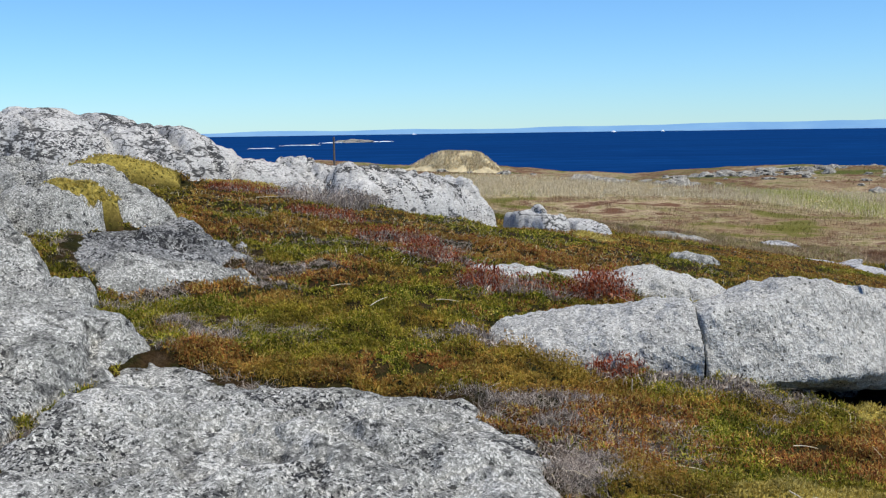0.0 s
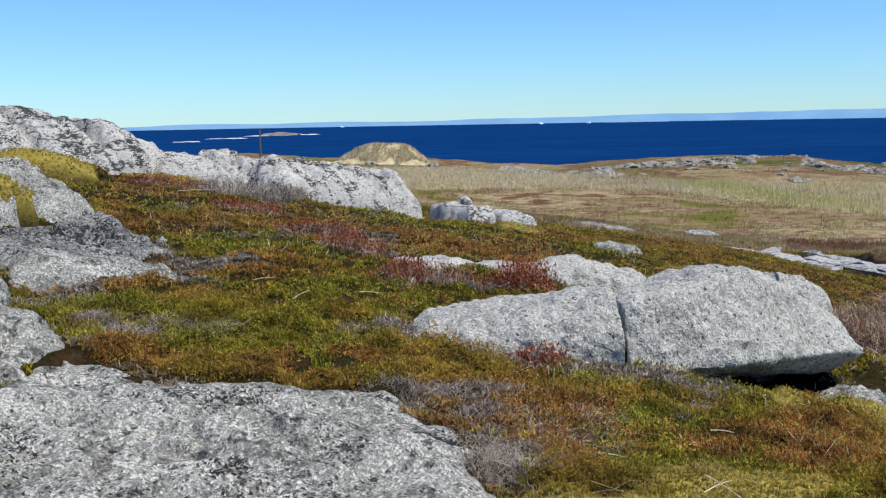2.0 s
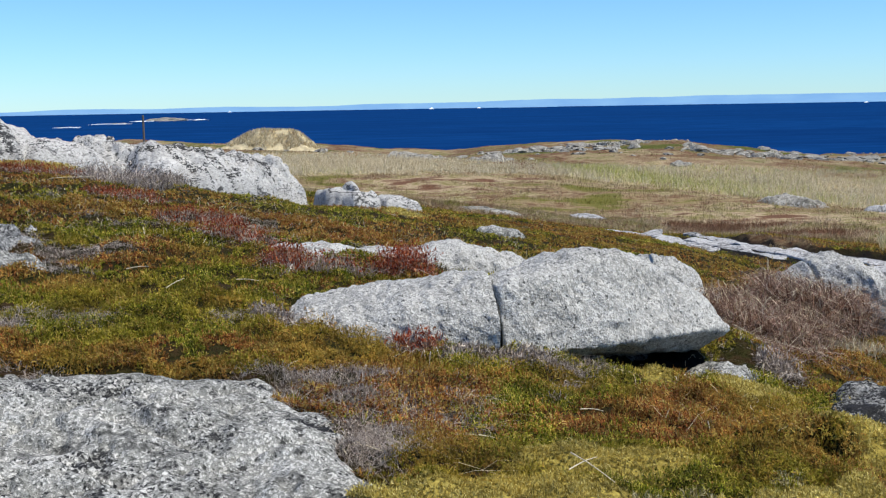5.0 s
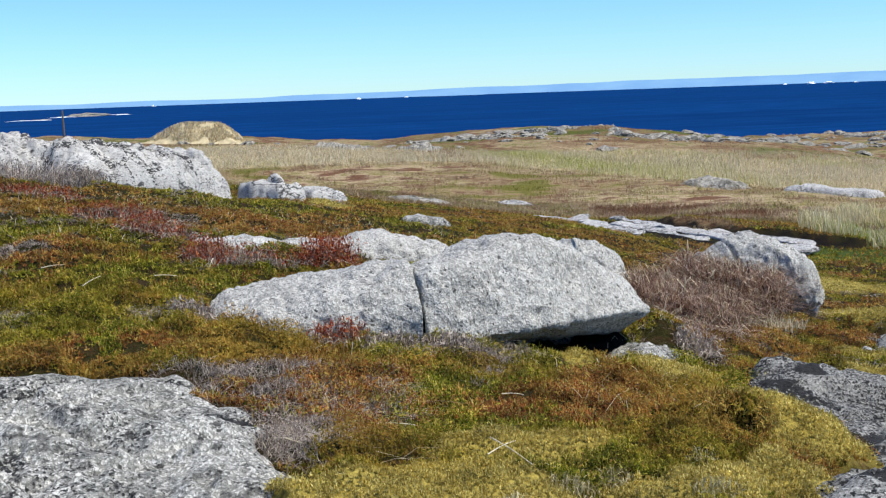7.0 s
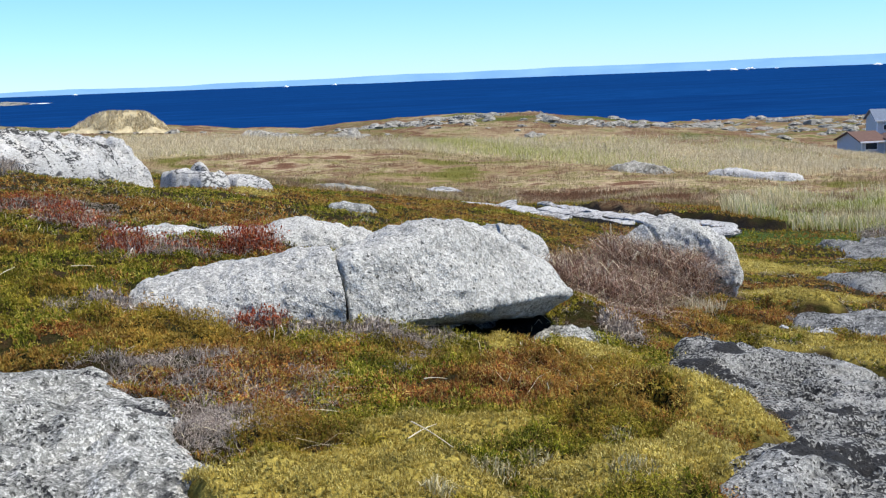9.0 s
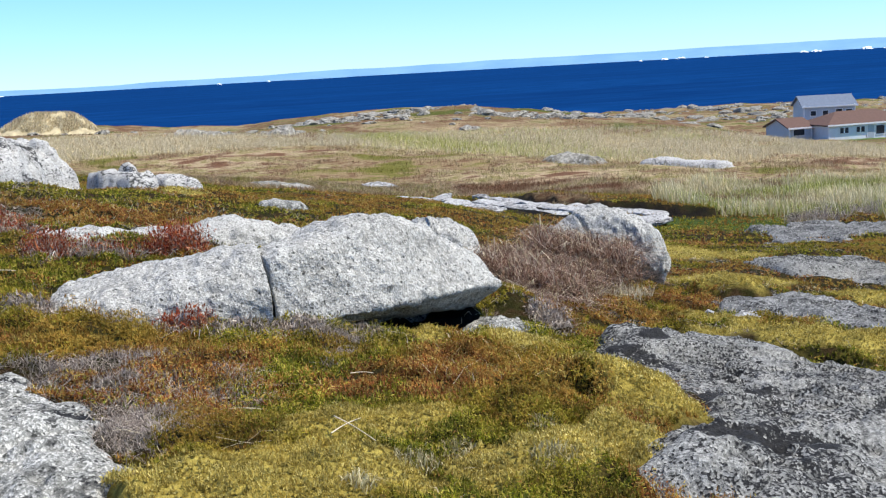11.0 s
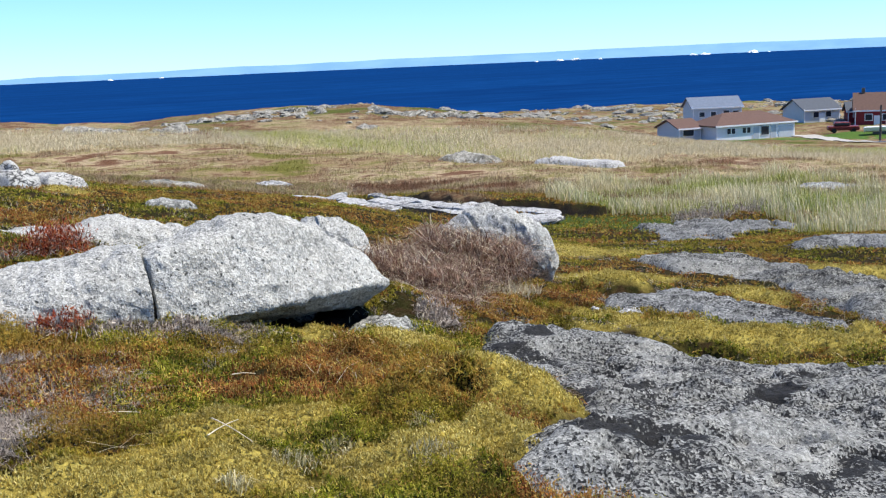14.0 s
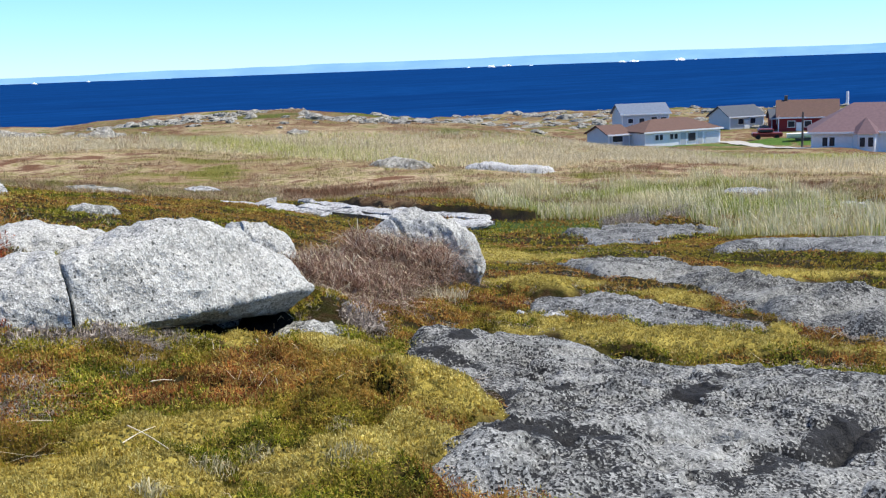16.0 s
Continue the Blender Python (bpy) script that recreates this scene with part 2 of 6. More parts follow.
moss = ramp(n, l, mid_n, [(0.3, (0.2, 0.15, 0.03)), (0.65, (0.4, 0.32, 0.075))])
strawc = ramp(n, l, mid_n, [(0.3, (0.26, 0.19, 0.1)), (0.5, (0.44, 0.35, 0.2)), (0.7, (0.55, 0.46, 0.29))])
lawn = ramp(n, l, mid_n, [(0.3, (0.06, 0.11, 0.02)), (0.7, (0.1, 0.17, 0.035))])
turf = ramp(n, l, noise_node(n, l, 0.26, 7, 0.66, stretch=(0.6, 1.0, 1), offset=(6, 2, 0)), [(0.39, (0.14, 0.13, 0.028)), (0.44, (0.3, 0.22, 0.12)), (0.475, (0.12, 0.055, 0.03)), (0.5, (0.4, 0.32, 0.19)), (0.525, (0.16, 0.14, 0.032)), (0.56, (0.44, 0.34, 0.21)), (0.6, (0.15, 0.075, 0.042))])
heath = mix(n, l, zone.outputs[1], heath, turf)
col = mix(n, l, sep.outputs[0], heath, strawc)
col = mix(n, l, sep.outputs[1], col, moss)
col = mix(n, l, sep.outputs[2], col, lawn)
peat = n.new("ShaderNodeVertexColor")
peat.layer_name = "peat"
wet = n.new("ShaderNodeSeparateColor")
l.new(peat.outputs[0], wet.inputs[0])
far = ramp(n, l, noise_node(n, l, 0.11, 8, 0.7, offset=(2, 2, 7)), [(0.38, (0.09, 0.1, 0.02)), (0.45, (0.2, 0.15, 0.07)), (0.5, (0.13, 0.06, 0.035)), (0.56, (0.32, 0.25, 0.14)), (0.62, (0.12, 0.12, 0.03))])
col = mix(n, l, wet.outputs[1], col, mix(n, l, sep.outputs[2], far, lawn))
# Near-black for peat, and for shade painted at the bank and under the boulder.
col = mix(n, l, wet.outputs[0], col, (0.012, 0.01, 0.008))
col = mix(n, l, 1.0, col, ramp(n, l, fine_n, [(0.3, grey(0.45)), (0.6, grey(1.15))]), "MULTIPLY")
l.new(col, b.inputs["Base Color"])
bump(n, l, b, mix(n, l, 0.5, mid_n, fine_n), 0.8, 0.05)


def leaf_material(name, stops, patch=0.35, rough=0.75, second=None, wide=None):
    """Leaves: every blade its own shade, with patches that run over the heath."""
    m, n, l, b = material(name, rough, 0.15)
    isl = n.new("ShaderNodeNewGeometry").outputs["Random Per Island"]
    c = ramp(n, l, isl, stops)
    if second:
        c = mix(n, l, ramp(n, l, noise_node(n, l, 1.3, 5, 0.65, offset=(2, 5, 0)), [(0.44, grey(0.0)), (0.64, grey(0.65))]), c, second)
    if wide:
        c = mix(n, l, 0.8, c, ramp(n, l, noise_node(n, l, 0.26, 7, 0.66, stretch=(0.6, 1.0, 1), offset=(6, 2, 0)), wide))
    pat = noise_node(n, l, 5.0, 5, 0.65)
    c = mix(n, l, 1.0, c, ramp(n, l, pat, [(0.3, grey(1 - patch)), (0.7, grey(1 + patch))]), "MULTIPLY")
    l.new(c, b.inputs["Base Color"])
    thin, blend = n.new("ShaderNodeBsdfTranslucent"), n.new("ShaderNodeMixShader")
    l.new(c, thin.inputs["Color"])
    blend.inputs[0].default_value = 0.3
    l.new(b.outputs[0], blend.inputs[1])
    l.new(thin.outputs[0], blend.inputs[2])
    l.new(blend.outputs[0], n["Material Output"].inputs["Surface"])
    return m


LEAF_GREEN = leaf_material("crowberry_leaves", [(0.0, (0.0276, 0.0413, 0.00367)), (0.3, (0.11, 0.133, 0.00735)), (0.65, (0.267, 0.258, 0.0166)), (0.88, (0.505, 0.422, 0.0827)), (1.0, (0.33, 0.156, 0.0459))], 0.65, second=(0.276, 0.184, 0.023))
LEAF_RED = leaf_material("russet_leaves", [(0.0, (0.0842, 0.0243, 0.0112)), (0.35, (0.29, 0.0935, 0.0262)), (0.7, (0.393, 0.206, 0.042)), (0.88, (0.468, 0.355, 0.112)), (1.0, (0.281, 0.253, 0.0281))], 0.65, second=(0.281, 0.216, 0.0281))
LEAF_CRIMSON = leaf_material("crimson_leaves", [(0.0, (0.1, 0.02, 0.012)), (0.5, (0.3, 0.06, 0.024)), (0.75, (0.4, 0.13, 0.045)), (1.0, (0.42, 0.33, 0.24))])
LEAF_GREY = leaf_material("dead_twigs", [(0.0, (0.09, 0.065, 0.052)), (0.5, (0.3, 0.245, 0.2)), (1.0, (0.66, 0.58, 0.48))], 0.4)
LEAF_THATCH = leaf_material("dead_thatch", [(0.0, (0.1, 0.045, 0.03)), (0.5, (0.3, 0.18, 0.12)), (0.85, (0.42, 0.3, 0.22)), (1.0, (0.75, 0.66, 0.5))], 0.4)
LEAF_MOSS = leaf_material("yellow_moss", [(0.0, (0.24, 0.17, 0.035)), (0.5, (0.47, 0.38, 0.085)), (1.0, (0.72, 0.62, 0.24))], 0.4, second=(0.4, 0.3, 0.06))
LEAF_STRAW = leaf_material("straw_blades", [(0.0, (0.36, 0.28, 0.16)), (0.5, (0.6, 0.51, 0.32)), (1.0, (0.8, 0.72, 0.51))], 0.2)
LEAF_REED = leaf_material("bleached_reed", [(0.0, (0.45, 0.37, 0.18)), (0.5, (0.74, 0.65, 0.36)), (1.0, (0.9, 0.84, 0.57))], 0.2, second=(0.6, 0.46, 0.26))
LEAF_SEDGE = leaf_material("green_sedge", [(0.0, (0.15, 0.19, 0.03)), (0.5, (0.4, 0.42, 0.08)), (1.0, (0.78, 0.7, 0.33))], 0.25)
LEAF_TURF = leaf_material("brown_turf", [(0.0, (0.09, 0.05, 0.02)), (0.3, (0.15, 0.145, 0.03)), (0.6, (0.3, 0.19, 0.1)), (1.0, (0.48, 0.38, 0.23))], 0.3,
                          wide=[(0.39, (0.19, 0.18, 0.034)), (0.44, (0.38, 0.28, 0.16)), (0.475, (0.17, 0.075, 0.04)), (0.5, (0.5, 0.4, 0.25)), (0.525, (0.21, 0.19, 0.042)), (0.56, (0.54, 0.43, 0.28)), (0.6, (0.2, 0.1, 0.056))])

LEAF_FAR = leaf_material("far_heath_leaves", [(0.0, (0.06, 0.06, 0.015)), (0.4, (0.14, 0.13, 0.03)), (0.7, (0.2, 0.1, 0.05)), (1.0, (0.36, 0.29, 0.16))], 0.3,
                         wide=[(0.38, (0.1, 0.11, 0.02)), (0.45, (0.26, 0.2, 0.09)), (0.5, (0.17, 0.075, 0.04)), (0.56, (0.36, 0.29, 0.17)), (0.62, (0.14, 0.14, 0.03))])
# ---- zones of the ground ----
def blob(x, y, cx, cy, rx, ry, turn=0.0, rough=0.35):
    """1 inside an uneven oval patch, 0 outside."""
    x, y = np.asarray(x, float), np.asarray(y, float)
    out = np.zeros(np.shape(x))
    near = np.hypot(x - cx, y - cy) < (1.1 + 1.8 * rough) * max(rx, ry)
    if near.any():
        x, y = x[near], y[near]
        c, s = math.cos(radians(turn)), math.sin(radians(turn))
        u, v = ((x - cx) * c + (y - cy) * s) / rx, (-(x - cx) * s + (y - cy) * c) / ry
        d = np.hypot(u, v) + rough * fbm(x * 2.2 / max(0.3, min(rx, ry)) ** 0.5, y * 2.2 / max(0.3, min(rx, ry)) ** 0.5, cx, 3)
        out[near] = 1 - smooth(0.8, 1.1, d)
    return out


# x, y, half length, half width, turn, height of the cushion
MOSS_PATCHES = [(1.0, 2.75, 0.7, 0.33, 8, 0.05), (1.55, 3.3, 0.4, 0.16, 0, 0.03), (2.1, 2.7, 0.45, 0.25, 0, 0.06), (2.72, 3.25, 0.27, 0.33, -12, 0.11), (3.05, 4.2, 0.2, 0.35, -15, 0.08),
                (3.15, 5.15, 0.3, 0.3, 0, 0.06), (5.55, 4.75, 1.35, 0.42, -52, 0.16), (5.2, 6.0, 0.35, 0.35, 0, 0.04), (6.35, 7.4, 0.28, 0.4, 0, 0.16), (7.0, 8.1, 0.7, 0.4, -20, 0.06),
                (7.2, 6.6, 0.28, 0.5, 20, 0.08), (9.6, 7.7, 0.35, 1.3, 60, 0.08), (2.3, 12.6, 0.2, 0.7, 10, 0.04), (-2.95, 10.6, 0.6, 0.35, 10, 0.3), (-2.6, 8.1, 0.36, 0.3, 20, 0.31),
                (-1.95, 12.1, 0.6, 0.35, 0, 0.1), (8.3, 11.2, 1.2, 0.8, 0, 0.05), (2.45, 5.05, 0.14, 0.1, 0, 0.07), (6.75, 4.85, 0.13, 0.13, 0, 0.12)]


def moss_at(x, y):
    out = np.zeros(np.shape(x))
    for p in MOSS_PATCHES:
        out = np.maximum(out, blob(x, y, *p[:5]))
    return out


def shelf_moss(x, y):
    """The two cushions that sit on bare rock."""
    return np.maximum(blob(x, y, -2.6, 8.1, 0.36, 0.3, 20), blob(x, y, -2.95, 10.6, 0.6, 0.35, 10))


def surf(x, y):
    """The ground with its moss cushions."""
    x, y = np.asarray(x, float), np.asarray(y, float)
    lift = np.zeros(np.shape(x))
    for cx, cy, rx, ry, turn, high in MOSS_PATCHES:
        near = np.hypot(x - cx, y - cy) < 1.5 * max(rx, ry)
        if near.any():
            a, b = x[near], y[near]
            c, s = math.cos(radians(turn)), math.sin(radians(turn))
            u, v = ((a - cx) * c + (b - cy) * s) / rx, (-(a - cx) * s + (b - cy) * c) / ry
            d = np.hypot(u, v) + 0.2 * fbm(a * 2.2, b * 2.2, cx, 2)
            lift[near] = np.maximum(lift[near], high * np.sqrt(np.clip(1 - (d / 1.1) ** 2, 0, 1)))
    return land(x, y) + lift


def straw_at(x, y):
    r = np.hypot(x, y)
    az = np.degrees(np.arctan2(x, y))
    near_edge = 44 - 6 * smooth(20, 38, az)
    s = smooth(0, 8, r - near_edge + 5 * fbm(x / 5, y / 5, 2.0, 3))
    s = s * (1 - 0.75 * smooth(58, 66, r + 5 * fbm(x / 8, y / 8, 6.0, 3)))
    s = s * (1 - 0.9 * smooth(0.2, 0.42, vnoise(x / 8, y / 4, 37.0)) * (1 - smooth(46, 54, r)))
    return np.clip(s * (0.9 + 0.5 * vnoise(x / 4, y / 9, 5.0)), 0, 1)


def turf_at(x, y):
    return smooth(22, 27, np.hypot(x, y) + 9 * fbm(x / 7, y / 5, 19.0, 4))


def far_at(x, y):
    return smooth(62, 70, np.hypot(x, y) + 9 * fbm(x / 9, y / 9, 29.0, 3))


def lawn_at(x, y):
    return np.maximum(blob(x, y, 106, 101, 9, 4, -30), np.maximum(blob(x, y, 121, 96, 14, 7, -40), 0.5 * blob(x, y, 13.5, 17.2, 2.2, 1.2, -40)))


def peat_shade_at(x, y):
    """Wet black peat between the ledges and under the turf bank. Also paints shade along that bank and in the boulder's
    hollow.
    """
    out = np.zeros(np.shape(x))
    # The last oval paints the shade under the split boulder.
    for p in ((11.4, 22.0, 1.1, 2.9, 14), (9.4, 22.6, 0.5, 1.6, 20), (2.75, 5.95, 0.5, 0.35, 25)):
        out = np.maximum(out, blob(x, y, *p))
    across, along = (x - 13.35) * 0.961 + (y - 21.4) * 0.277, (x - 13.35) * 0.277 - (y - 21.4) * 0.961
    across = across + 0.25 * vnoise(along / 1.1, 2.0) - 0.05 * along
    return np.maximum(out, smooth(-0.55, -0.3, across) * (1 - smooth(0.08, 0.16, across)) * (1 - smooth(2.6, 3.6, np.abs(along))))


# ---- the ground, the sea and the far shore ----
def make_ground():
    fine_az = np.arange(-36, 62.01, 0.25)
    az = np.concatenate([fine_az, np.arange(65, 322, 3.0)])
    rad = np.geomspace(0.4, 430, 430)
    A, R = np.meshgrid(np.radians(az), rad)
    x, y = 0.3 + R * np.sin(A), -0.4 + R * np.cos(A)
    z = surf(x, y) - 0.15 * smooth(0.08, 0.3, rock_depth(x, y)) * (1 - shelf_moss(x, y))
    v = np.stack([x, y, z], -1).reshape(-1, 3)
    na, nr = len(az), len(rad)
    i, j = np.meshgrid(np.arange(na), np.arange(nr - 1))
    i2 = (i + 1) % na
    f = np.stack([j * na + i, (j + 1) * na + i, (j + 1) * na + i2, j * na + i2], -1).reshape(-1, 4)
    f = f[:, ::-1]
    centre = len(v)
    v = np.concatenate([v, [[0.3, -0.4, float(surf(np.float64(0.3), np.float64(-0.4)))]]])
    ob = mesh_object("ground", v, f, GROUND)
    bm = bmesh.new()
    bm.from_mesh(ob.data)
    bm.verts.ensure_lookup_table()
    for k in range(na):
        bm.faces.new((bm.verts[centre], bm.verts[k], bm.verts[(k + 1) % na])).normal_flip()
    bm.to_mesh(ob.data)
    bm.free()
    lay = ob.data.color_attributes.new("zone", "FLOAT_COLOR", "POINT")
    c = np.zeros((len(v), 4), np.float32)
    c[:, 0], c[:, 1], c[:, 2], c[:, 3] = straw_at(v[:, 0], v[:, 1]), moss_at(v[:, 0], v[:, 1]), lawn_at(v[:, 0], v[:, 1]), turf_at(v[:, 0], v[:, 1])
    lay.data.foreach_set("color", c.ravel())
    # Red holds peat and painted shade, green the far heath.
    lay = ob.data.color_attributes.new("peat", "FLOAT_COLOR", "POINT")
    c = np.stack([peat_shade_at(v[:, 0], v[:, 1]), far_at(v[:, 0], v[:, 1]), 0 * v[:, 0], 0 * v[:, 0]], 1).astype(np.float32)
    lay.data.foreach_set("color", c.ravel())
    return tagged(ob, "hummocky coastal heath with moss and marsh grass", "ground", kind="structure")



WATER, n, l, b = material("sea_water", 0.5, 0.0)
swell = noise_node(n, l, 0.05, 6, 0.65, stretch=(0.5, 1.6, 1))
wide = noise_node(n, l, 0.012, 6, 0.65, stretch=(0.25, 1.5, 1))
col = ramp(n, l, swell, [(0.3, (0.002, 0.026, 0.105)), (0.7, (0.006, 0.05, 0.175))])
col = mix(n, l, ramp(n, l, wide, [(0.42, grey(0)), (0.62, grey(0.7))]), col, (0.003, 0.025, 0.1))
l.new(col, b.inputs["Base Color"])
bump(n, l, b, swell, 0.5, 0.6)


def make_sea():
    rings, k = [150, 400, 900, 1800, 3000, 4000, 4780], 180
    a = np.linspace(0, 2 * np.pi, k, endpoint=False)
    v = np.concatenate([np.stack([r * np.sin(a), r * np.cos(a), np.full(k, SEA)], 1) for r in rings])
    f = [(j * k + i, j * k + (i + 1) % k, (j + 1) * k + (i + 1) % k, (j + 1) * k + i) for j in range(len(rings) - 1) for i in range(k)]
    return tagged(mesh_object("water", v, np.array(f), WATER), "deep blue open sea under a clear sky", "sea", kind="structure")


make_sea()

# Distance haze is put into the colour: the coast itself glows pale blue.
COAST_HAZE = bpy.data.materials.new("coast_haze_glow")
COAST_HAZE.use_nodes = True
n, l = COAST_HAZE.node_tree.nodes, COAST_HAZE.node_tree.links
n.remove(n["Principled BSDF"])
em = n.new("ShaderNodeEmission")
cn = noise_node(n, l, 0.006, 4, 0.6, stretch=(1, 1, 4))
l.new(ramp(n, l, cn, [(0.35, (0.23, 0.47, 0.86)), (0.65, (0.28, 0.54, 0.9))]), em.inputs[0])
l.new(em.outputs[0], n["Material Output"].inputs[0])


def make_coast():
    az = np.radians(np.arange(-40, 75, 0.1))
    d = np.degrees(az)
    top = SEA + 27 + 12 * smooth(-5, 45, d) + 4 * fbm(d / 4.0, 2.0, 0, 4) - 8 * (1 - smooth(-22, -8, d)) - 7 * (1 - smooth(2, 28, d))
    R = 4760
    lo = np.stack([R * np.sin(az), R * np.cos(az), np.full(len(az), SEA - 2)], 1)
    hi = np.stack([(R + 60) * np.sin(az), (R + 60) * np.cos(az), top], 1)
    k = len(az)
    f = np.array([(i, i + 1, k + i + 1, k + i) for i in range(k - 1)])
    return tagged(mesh_object("backdrop", np.concatenate([lo, hi]), f, COAST_HAZE), "hazy blue hills across the sea", "coast", kind="structure")


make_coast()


# ---- rocks ----
def outline_distance(x, y, outline):
    """Metres inside (plus) or outside (minus) a closed outline."""
    pts = np.array(outline, float)
    best, inside = np.full(np.shape(x), 1e9), np.zeros(np.shape(x), bool)
    for (ax, ay), (bx, by) in zip(pts, np.roll(pts, -1, 0)):
        ex, ey = bx - ax, by - ay
        t = np.clip(((x - ax) * ex + (y - ay) * ey) / (ex * ex + ey * ey + 1e-12), 0, 1)
        best = np.minimum(best, np.hypot(x - ax - t * ex, y - ay - t * ey))
        if ay != by:
            inside ^= ((ay > y) != (by > y)) & (x < ex * (y - ay) / (by - ay) + ax)
    return np.where(inside, best, -best)


ROCKS = []        # outline, seed, ragged, size


def rock_depth(x, y):
    """How far inside bare rock a place lies, in metres; minus outside."""
    best = np.full(np.shape(x), -9.0)
    for pts, seed, ragged, size in ROCKS:
        near = (x > pts[:, 0].min() - 1) & (x < pts[:, 0].max() + 1) & (y > pts[:, 1].min() - 1) & (y < pts[:, 1].max() + 1)
        if near.any():
            u, v = x[near], y[near]
            wob = ragged * (0.06 * size ** 0.5 * fbm(u / 0.5, v / 0.5, seed + 5, 3) + 0.03 * fbm(u / 0.12, v / 0.12, seed, 2))
            best[near] = np.maximum(best[near], outline_distance(u, v, pts) + wob)
    return best


def outcrop(name, outline, rise, shoulder, mat, label, step=0.03, rough=0.05, tilt=(0.0, 0.0), seed=0.0, flat=True, cuts=(), group="", ragged=1.0, category="rock", crease=0.0, flake=0.0, pock=0.0, bulges=(), lichen=()):
    """Bedrock that comes up through the ground inside an outline: a shoulder at the rim, a worn, lumpy back, clefts along lines."""
    pts = np.array(outline, float)
    m = 0.3 + shoulder * 0.3
    xs, ys = np.arange(pts[:, 0].min() - m, pts[:, 0].max() + m, step), np.arange(pts[:, 1].min() - m, pts[:, 1].max() + m, step)
    x, y = np.meshgrid(xs, ys)
    size = max(np.ptp(pts[:, 0]), np.ptp(pts[:, 1]))
    wob = ragged * (0.06 * size ** 0.5 * fbm(x / 0.5, y / 0.5, seed + 5, 3) + 0.03 * fbm(x / 0.12, y / 0.12, seed, 2))
    d = outline_distance(x, y, pts) + wob
    ROCKS.append((pts, seed, ragged, size))
    cx, cy = pts.mean(0)
    t = np.clip(d / shoulder, -1.5, 1)
    lift = np.where(t > 0, rise * (np.sqrt(np.maximum(0, 1 - (1 - np.clip(t, 0, 1)) ** 2)) if flat else smooth(0, 1, t)), 0.35 * t)
    lumps = rough * (fbm(x / 0.9, y / 0.9, seed, 3) + 0.45 * fbm(x / 0.22, y / 0.22, seed + 2, 3) + 0.26 * fbm(x / 0.06, y / 0.06, seed + 7, 2))
    z = plain_land(x, y) + lift + np.where(lumps < 0, lumps * np.clip(d / 0.5, 0.0, 1), lumps * np.clip(t + 0.4, 0, 1)) + tilt[0] * (x - cx) + tilt[1] * (y - cy)
    for (ax, ay, bx, by, wide, deep) in cuts:
        ex, ey = bx - ax, by - ay
        s = np.clip(((x - ax) * ex + (y - ay) * ey) / (ex * ex + ey * ey), 0, 1)
        dist = np.hypot(x - ax - s * ex, y - ay - s * ey) + 0.04 * fbm(x / 0.25, y / 0.25, seed + 9, 2)
        z -= deep * np.exp(-((dist / wide) ** 2))
    if crease:
        for q, (lx, ly) in enumerate(((0.9, 0.45), (0.4, 0.8), (0.3, 0.25))):
            line = np.abs(vnoise(x / lx + 0.4 * y, y / ly, seed + 31 + 7 * q) + 0.12 * fbm(x / 0.15, y / 0.15, seed + q, 2))
            z -= crease * (1.0, 0.8, 0.5)[q] * np.clip(1 - line / 0.16, 0, 1) * np.clip(d / 0.3, 0, 1)
    for bx, by, rx, ry, turn, high in bulges:
        c, s = math.cos(radians(turn)), math.sin(radians(turn))
        z += high * np.exp(-(((x - bx) * c + (y - by) * s) / rx) ** 2 - ((-(x - bx) * s + (y - by) * c) / ry) ** 2)
    if flake:
        sheet = fbm(x / 0.8 + 0.3 * y, y / 0.5, seed + 60, 3) + 0.10 * fbm(x / 0.07, y / 0.07, seed + 61, 2)
        for edge in (-0.5, -0.1, 0.3):
            z += flake * (smooth(edge - 0.035, edge + 0.035, sheet) - 0.5) * np.clip(d / 0.15, 0, 1)
    if pock:
        z += pock * (0.8 * fbm(x / 0.045, y / 0.045, seed + 70, 2) - 1.6 * smooth(0.35, 0.7, vnoise(x / 0.09, y / 0.06, seed + 71))) * np.clip(d / 0.1, 0, 1)
    nx, ny = len(xs), len(ys)
    i, j = np.meshgrid(np.arange(nx - 1), np.arange(ny - 1))
    f = np.stack([j * nx + i, j * nx + i + 1, (j + 1) * nx + i + 1, (j + 1) * nx + i], -1).reshape(-1, 4)
    keep = (d.ravel()[f] > -0.28 - 0.2 * shoulder).all(1)
    f = f[keep]
    used = np.unique(f)
    back = np.zeros(nx * ny, int)
    back[used] = np.arange(len(used))
    v = np.stack([x.ravel(), y.ravel(), z.ravel()], 1)[used]
    ob = mesh_object(name, v, back[f], mat)
    if lichen:
        dark = np.zeros(len(v))
        for p in lichen:
            dark = np.maximum(dark, blob(v[:, 0], v[:, 1], *p, rough=0.5))
        lay = ob.data.color_attributes.new("lichen", "FLOAT_COLOR", "POINT")
        lay.data.foreach_set("color", np.repeat(dark[:, None], 4, 1).astype(np.float32).ravel())
    return tagged(ob, label, category, group)


